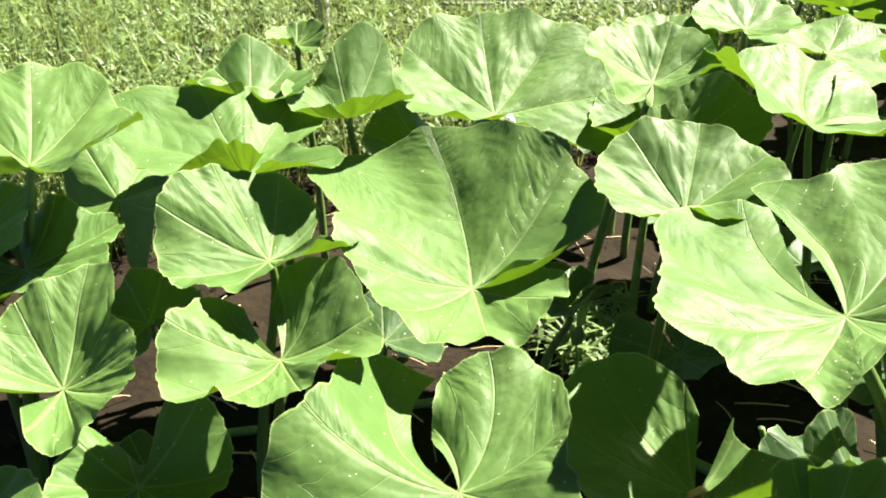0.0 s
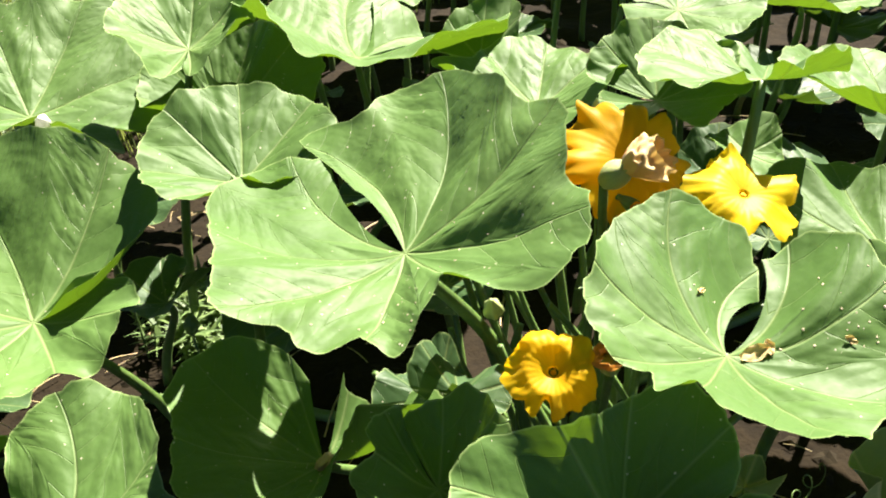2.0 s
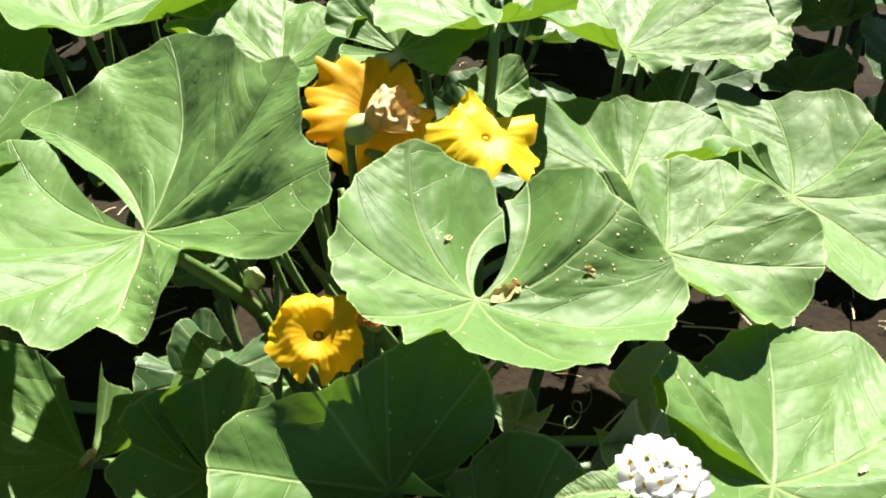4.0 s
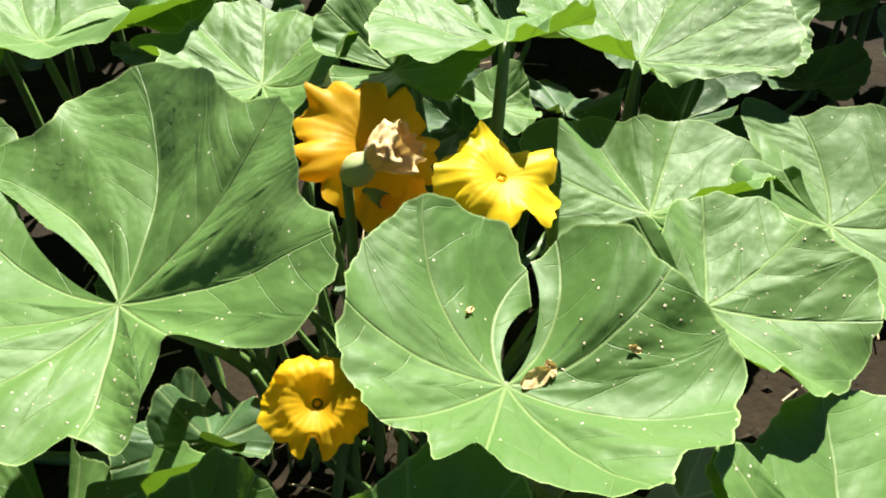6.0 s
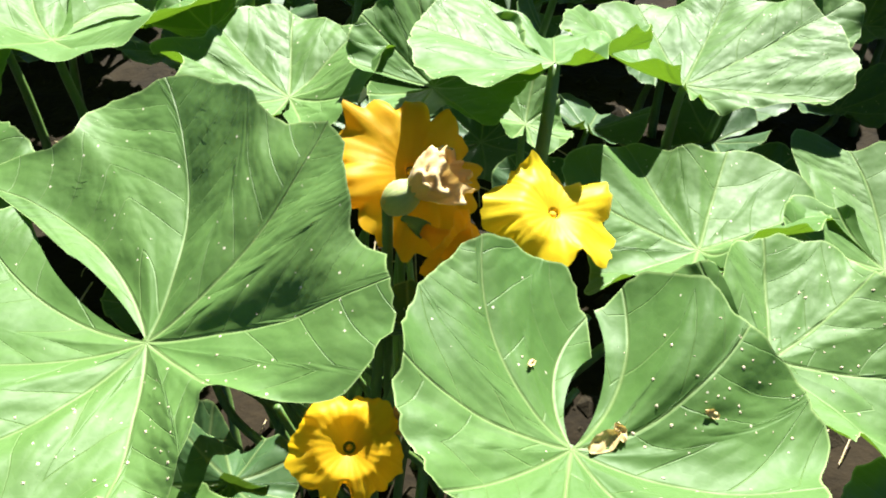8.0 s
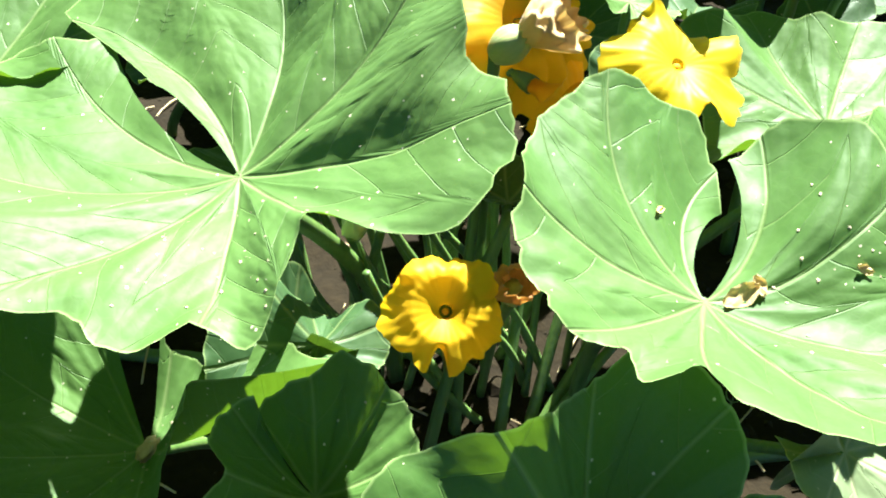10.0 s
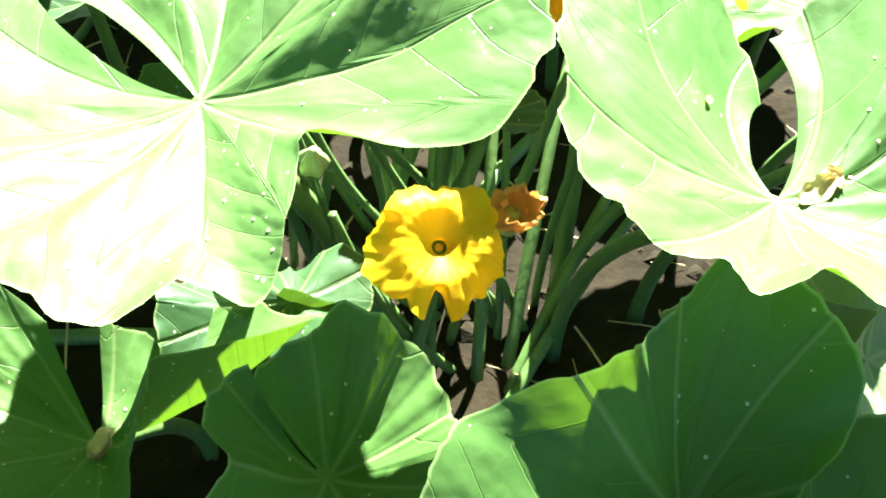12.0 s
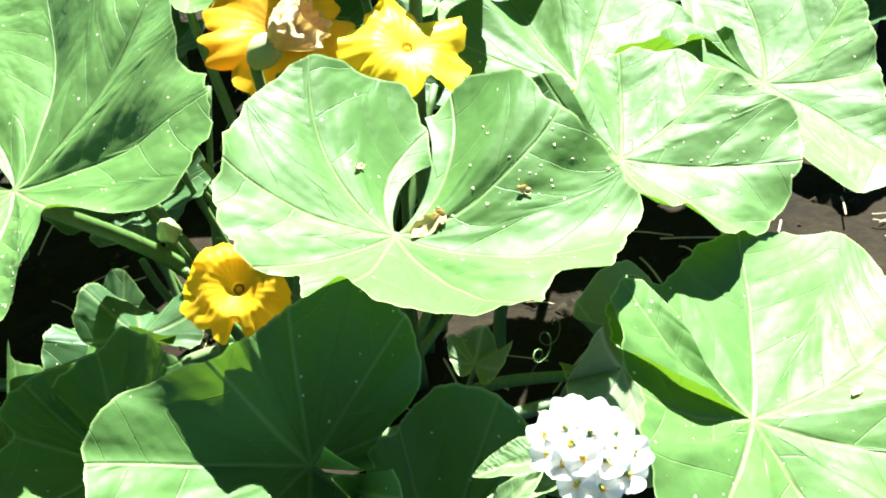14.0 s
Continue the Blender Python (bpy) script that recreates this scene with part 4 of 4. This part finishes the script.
crown = random.Random(11)
for i in range(26):
    fx, fy = 0.62 + crown.uniform(-0.09, 0.12), 0.93 + crown.uniform(-0.09, 0.13)
    tx, ty = fx + crown.uniform(-0.16, 0.10), fy + crown.uniform(-0.04, 0.10)
    bare_stalk((fx, fy, ground_z(fx, fy) - 0.01), (tx, ty, crown.uniform(0.22, 0.36)), crown.uniform(-0.02, 0.02), crown.uniform(0.0035, 0.006))
for (a, b) in (((0.64, 0.80, 0), (0.90, 0.86, 0.20)), ((0.66, 0.82, 0), (0.88, 0.95, 0.30)), ((0.63, 0.83, 0), (0.80, 0.98, 0.30)), ((0.60, 0.78, 0), (0.86, 0.83, 0.13))):
    bare_stalk((a[0], a[1], ground_z(a[0], a[1]) - 0.005), b, 0.02, 0.0055, (0, 0, 1))


def vine(a, b, r, label):
    pts = [Vector((a[0] + (b[0] - a[0]) * i / 16, a[1] + (b[1] - a[1]) * i / 16, 0)) for i in range(17)]
    for i, p in enumerate(pts):
        p.x += 0.012 * math.sin(i * 0.7)
        p.z = ground_z(p.x, p.y) + r * 0.8
    o = pts[0].copy()
    ob = link_mesh("pumpkin_vine", *tube([p - o for p in pts], [r] * 17, 12, 0.08), VINE)
    ob.location = o
    tagged(ob, label, "vine", "vines")


vine((0.60, 0.78), (0.95, 0.58), 0.0075, "thick green ribbed vine creeping over the soil")
vine((0.62, 0.95), (0.15, 1.30), 0.008, "green vine running under the leaves")
vine((0.15, 1.30), (-0.45, 1.15), 0.007, "green vine running under the leaves")
vine((0.70, 0.98), (1.15, 1.10), 0.008, "green vine running under the leaves")


def tendril(start, axis_to, turns, radius, label):
    a, b = Vector(start), Vector(axis_to)
    pts = []
    for i in range(60):
        s = i / 59
        w = max(0, (s - 0.4) / 0.6)
        ang = turns * 2 * math.pi * w
        pts.append(a.lerp(b, s) - a + Vector((math.cos(ang) - 1, 0.4 * math.sin(ang), math.sin(ang))) * radius * min(1, w * 4) * (1 - 0.4 * w))
    ob = link_mesh("tendril", *tube(pts, [0.0011 - 0.0006 * i / 59 for i in range(60)], 6), STALK)
    ob.location = a
    tagged(ob, label, "tendril", "tendrils")


tendril((0.79, 0.72, 0.05), (0.80, 0.665, 0.17), 2.5, 0.013, "thin curled green tendril above the soil")
tendril((0.27, 1.42, 0.05), (0.24, 1.36, 0.12), 2.0, 0.014, "curled green tendril in a patch of sun")


# ---- crumbs on the leaves ----
def crumb(place, size, mat, label, flat=0.45, seed=0, facing=(-0.05, -0.3, 0.95), name="dry_crumb"):
    bm = bmesh.new()
    bmesh.ops.create_icosphere(bm, subdivisions=3 if size > 0.01 else 2, radius=1)
    for v in bm.verts:
        k = 1 + 0.6 * noise.noise(v.co * 1.9 + Vector((seed * 3.1, 0, 0))) + 0.2 * noise.noise(v.co * 5 + Vector((seed, 2, 0)))
        v.co = Vector((v.co.x * k, v.co.y * k * 0.75, v.co.z * flat * k)) * size
    me = bpy.data.meshes.new(name)
    bm.to_mesh(me)
    bm.free()
    me.polygons.foreach_set("use_smooth", [True] * len(me.polygons))
    me.materials.append(mat)
    ob = new(name, me)
    ob.matrix_world = aim(place, facing, seed * 47)
    tagged(ob, label, "debris", "crumbs on leaves")


def curl(place, facing, length, wide, spin, label):
    """A dry curled scrap of petal."""
    verts, faces, rib = [], [], []
    for i in range(15):
        s = i / 14
        for j in range(9):
            t = j / 8 - 0.5
            w = wide * (0.3 + 0.7 * math.sin(math.pi * s)) * (1 + 0.3 * noise.noise(Vector((s * 4, t * 3, 1.7))))
            verts.append((length * (s - 0.5), w * t, length * 0.07 * abs(2 * s - 1) ** 2 + wide * 0.4 * t * t + 0.0025 * noise.noise(Vector((s * 3, t * 3, 5)))))
            rib.append(0.5 + noise.noise(Vector((s * 9, t * 9, 3))))
    faces = [(i * 9 + j, i * 9 + 9 + j, i * 9 + 10 + j, i * 9 + j + 1) for i in range(14) for j in range(8)]
    ob = link_mesh("dry_petal", verts, faces, PETAL_DRY, None, layers={"rib": rib})
    ob.matrix_world = aim(place, facing, spin)
    tagged(ob, label, "debris", "crumbs on leaves")


def on_leaf(x, y, top=0.75):
    """The topmost blade under a place, and which way it faces."""
    hit, place, normal, _, _, _ = scene.ray_cast(bpy.context.evaluated_depsgraph_get(), (x, y, top), (0, 0, -1))
    return (place, normal if normal.z > 0 else -normal) if hit else (Vector((x, y, ground_z(x, y))), Vector((0, 0, 1)))


bpy.context.view_layer.update()
for sx, sy, length, wide, spin, what in (
        (0.589, 0.563, 0.024, 0.013, 25, "pale dry curled petal scrap lying in a leaf's notch"),
        (0.600, 0.560, 0.013, 0.008, 110, "small dry scrap lying in a leaf's notch"),
        (0.650, 0.530, 0.010, 0.006, 150, "small dry brown scrap lying on a leaf"),
        (0.584, 0.629, 0.011, 0.005, 150, "small reddish brown scrap lying on a leaf"),
        (0.752, 0.330, 0.012, 0.006, 20, "small dry tan scrap lying on a leaf")):
    place, up = on_leaf(sx, sy)
    curl(place + up * 0.0012, up, length, wide, spin, what)
place, up = on_leaf(0.298, 0.846, 0.36)
crumb(place + up * 0.002, 0.015, SCAR, "pinkish brown dry scar where stalk meets leaf", 0.35, 2, up, "leaf_scar")
litter = random.Random(77)
for cx, cy, spread, count in ((0.66, 0.535, 0.055, 36), (0.84, 0.56, 0.055, 34), (0.36, 0.74, 0.065, 40), (0.30, 0.84, 0.04, 26), (0.71, 0.34, 0.04, 9), (0.587, 0.632, 0.006, 2)):
    for k in range(count):
        place, up = on_leaf(litter.gauss(cx, spread * 0.6), litter.gauss(cy, spread * 0.6), 0.40 if cx == 0.30 else 0.75)
        size = litter.choice((0.0005, 0.0007, 0.0009, 0.0011, 0.0014))
        crumb(place + up * size * 0.1, size, CRUMB, "tiny pale dry crumb lying on a leaf", 0.3, litter.randint(0, 40), up)


# ---- soil crumbs, straw and weeds ----
def clods():
    rng = np.random.default_rng(5)
    verts, faces = [], []
    for _ in range(2600):
        x, y = rng.uniform(-0.7, 1.7), rng.uniform(0.2, 2.3)
        s = 0.004 + 0.014 * rng.random() ** 3
        o = len(verts)
        z = ground_z(x, y)
        for dx, dy, dz in ((1, 0, 0), (0.3, 0.95, 0), (-0.8, 0.55, 0), (-0.8, -0.6, 0), (0.3, -0.95, 0), (0.25, 0.15, 0.75), (-0.3, -0.1, 0.6)):
            k = s * rng.uniform(0.7, 1.3)
            verts.append((x + dx * k, y + dy * k, z + dz * k - 0.001))
        faces += [(o, o + 1, o + 5), (o + 1, o + 2, o + 6, o + 5), (o + 2, o + 3, o + 6), (o + 3, o + 4, o + 6), (o + 4, o, o + 5), (o + 4, o + 5, o + 6)]
    tagged(link_mesh("soil_clods", verts, faces, CLOD, smooth=False), "small dry clods of earth strewn over the soil, colour darkened for shade", "soil", kind="stuff")


def straw():
    rng = np.random.default_rng(6)
    parts = []
    for _ in range(420):
        x, y = rng.uniform(-0.5, 1.5), rng.uniform(0.3, 2.0)
        a, ln = rng.uniform(0, 6.3), rng.uniform(0.02, 0.10)
        z = ground_z(x, y) + 0.004
        p, q = Vector((x, y, z)), Vector((x + ln * math.cos(a), y + ln * math.sin(a), z + rng.uniform(-0.002, 0.012)))
        parts.append(tube(bend(p, q, rng.uniform(0, 0.006), 3), [rng.uniform(0.0006, 0.0016)] * 4, 4, cap=False))
    tagged(link_mesh("straw_litter", *join(parts), DRY), "dry straw and stem bits scattered on the soil", "litter", kind="stuff")


def blade_strip(p, way, length, wide, droop, rng):
    side = Vector((-way.y, way.x, 0))
    side = side.normalized() if side.length > 1e-4 else Vector((1, 0, 0))
    pts, faces = [], []
    for i in range(4):
        s = i / 3
        c = p + way * (length * s) + Vector((way.x, way.y, 0)) * (droop * length * s * s) - Vector((0, 0, 1)) * (droop * 0.7 * length * s * s)
        w = wide * (1 - s * 0.9)
        pts += [c - side * w, c + side * w]
    return pts, [(0, 1, 3, 2), (2, 3, 5, 4), (4, 5, 7, 6)]


def weeds(name, mat, count, area, height, leafy, seed, label):
    rng = random.Random(seed)
    verts, faces = [], []
    for _ in range(count):
        x, y = area(rng)
        h = height * rng.uniform(0.5, 1.15)
        p = Vector((x, y, ground_z(x, y) - 0.005))
        lean = Vector((rng.gauss(0, 0.15), rng.gauss(0, 0.15), 1)).normalized()
        stems = [(p, lean, h, 0.0012 + 0.0012 * rng.random(), rng.uniform(0.05, 0.5))]
        if leafy:
            small = rng.random() < 0.6
            for k in range(rng.randint(12, 20)):
                s = rng.uniform(0.2, 1.0) ** 0.7
                a = rng.uniform(0, 6.3)
                stems.append((p + lean * (h * s), Vector((math.cos(a), math.sin(a), rng.uniform(0.2, 1.3))).normalized(),
                              rng.uniform(0.010, 0.026) if small else rng.uniform(0.02, 0.05), rng.uniform(0.002, 0.0042) if small else rng.uniform(0.003, 0.006),
                              rng.uniform(0, 0.6)))
        for q, way, ln, wd, dr in stems:
            o = len(verts)
            v, f = blade_strip(q, way, ln, wd, dr, rng)
            verts += v
            faces += [tuple(i + o for i in t) for t in f]
    tagged(link_mesh(name, verts, faces, mat), label, "weeds", kind="stuff")


def behind(rng):
    while True:
        x, y = rng.uniform(-2.6, 2.6), 1.75 + 3.6 * rng.random() ** 1.3
        if y > 1.75 + 0.75 * max(0, x - 0.1) ** 0.8 + (0.25 if x > -0.5 else 0):
            return x, y


clods()
straw()
weeds("weeds", WEED, 8500, behind, 0.32, True, 21, "dense leafy green weeds growing behind the pumpkin patch")
weeds("tall_grass", GRASS, 7000, behind, 0.46, False, 22, "tall yellow-green grass stems among the weeds")
weeds("seedlings", WEED, 90, lambda r: (0.27 + r.gauss(0, 0.05), 1.43 + r.gauss(0, 0.07)), 0.07, True, 23, "small green seedlings sprouting from sunlit soil")


# ---- fence behind ----
def fence_post(x, y, r, h, label):
    ob = link_mesh("fence_post", *tube([(0, 0, h * i / 6) for i in range(7)], [r * (1 + 0.04 * math.sin(i * 2.1)) for i in range(7)], 12), WOOD)
    ob.location = (x, y, ground_z(x, y) - 0.03)
    tagged(ob, label, "post", "fence")


fence_post(-0.354, 2.9, 0.021, 0.85, "weathered grey wooden post standing in the weeds")
for k, rx in enumerate((0.20, 0.62)):
    fence_post(rx, 3.2, 0.008, 0.30, "thin pale stake holding a low rail")
rail = link_mesh("fence_rail", *tube(bend((-0.02, 3.21, 0.208), (0.95, 3.21, 0.232), -0.004, 10), [0.006] * 11, 8), RAIL)
tagged(rail, "thin pale horizontal rail behind the patch", "rail", "fence")
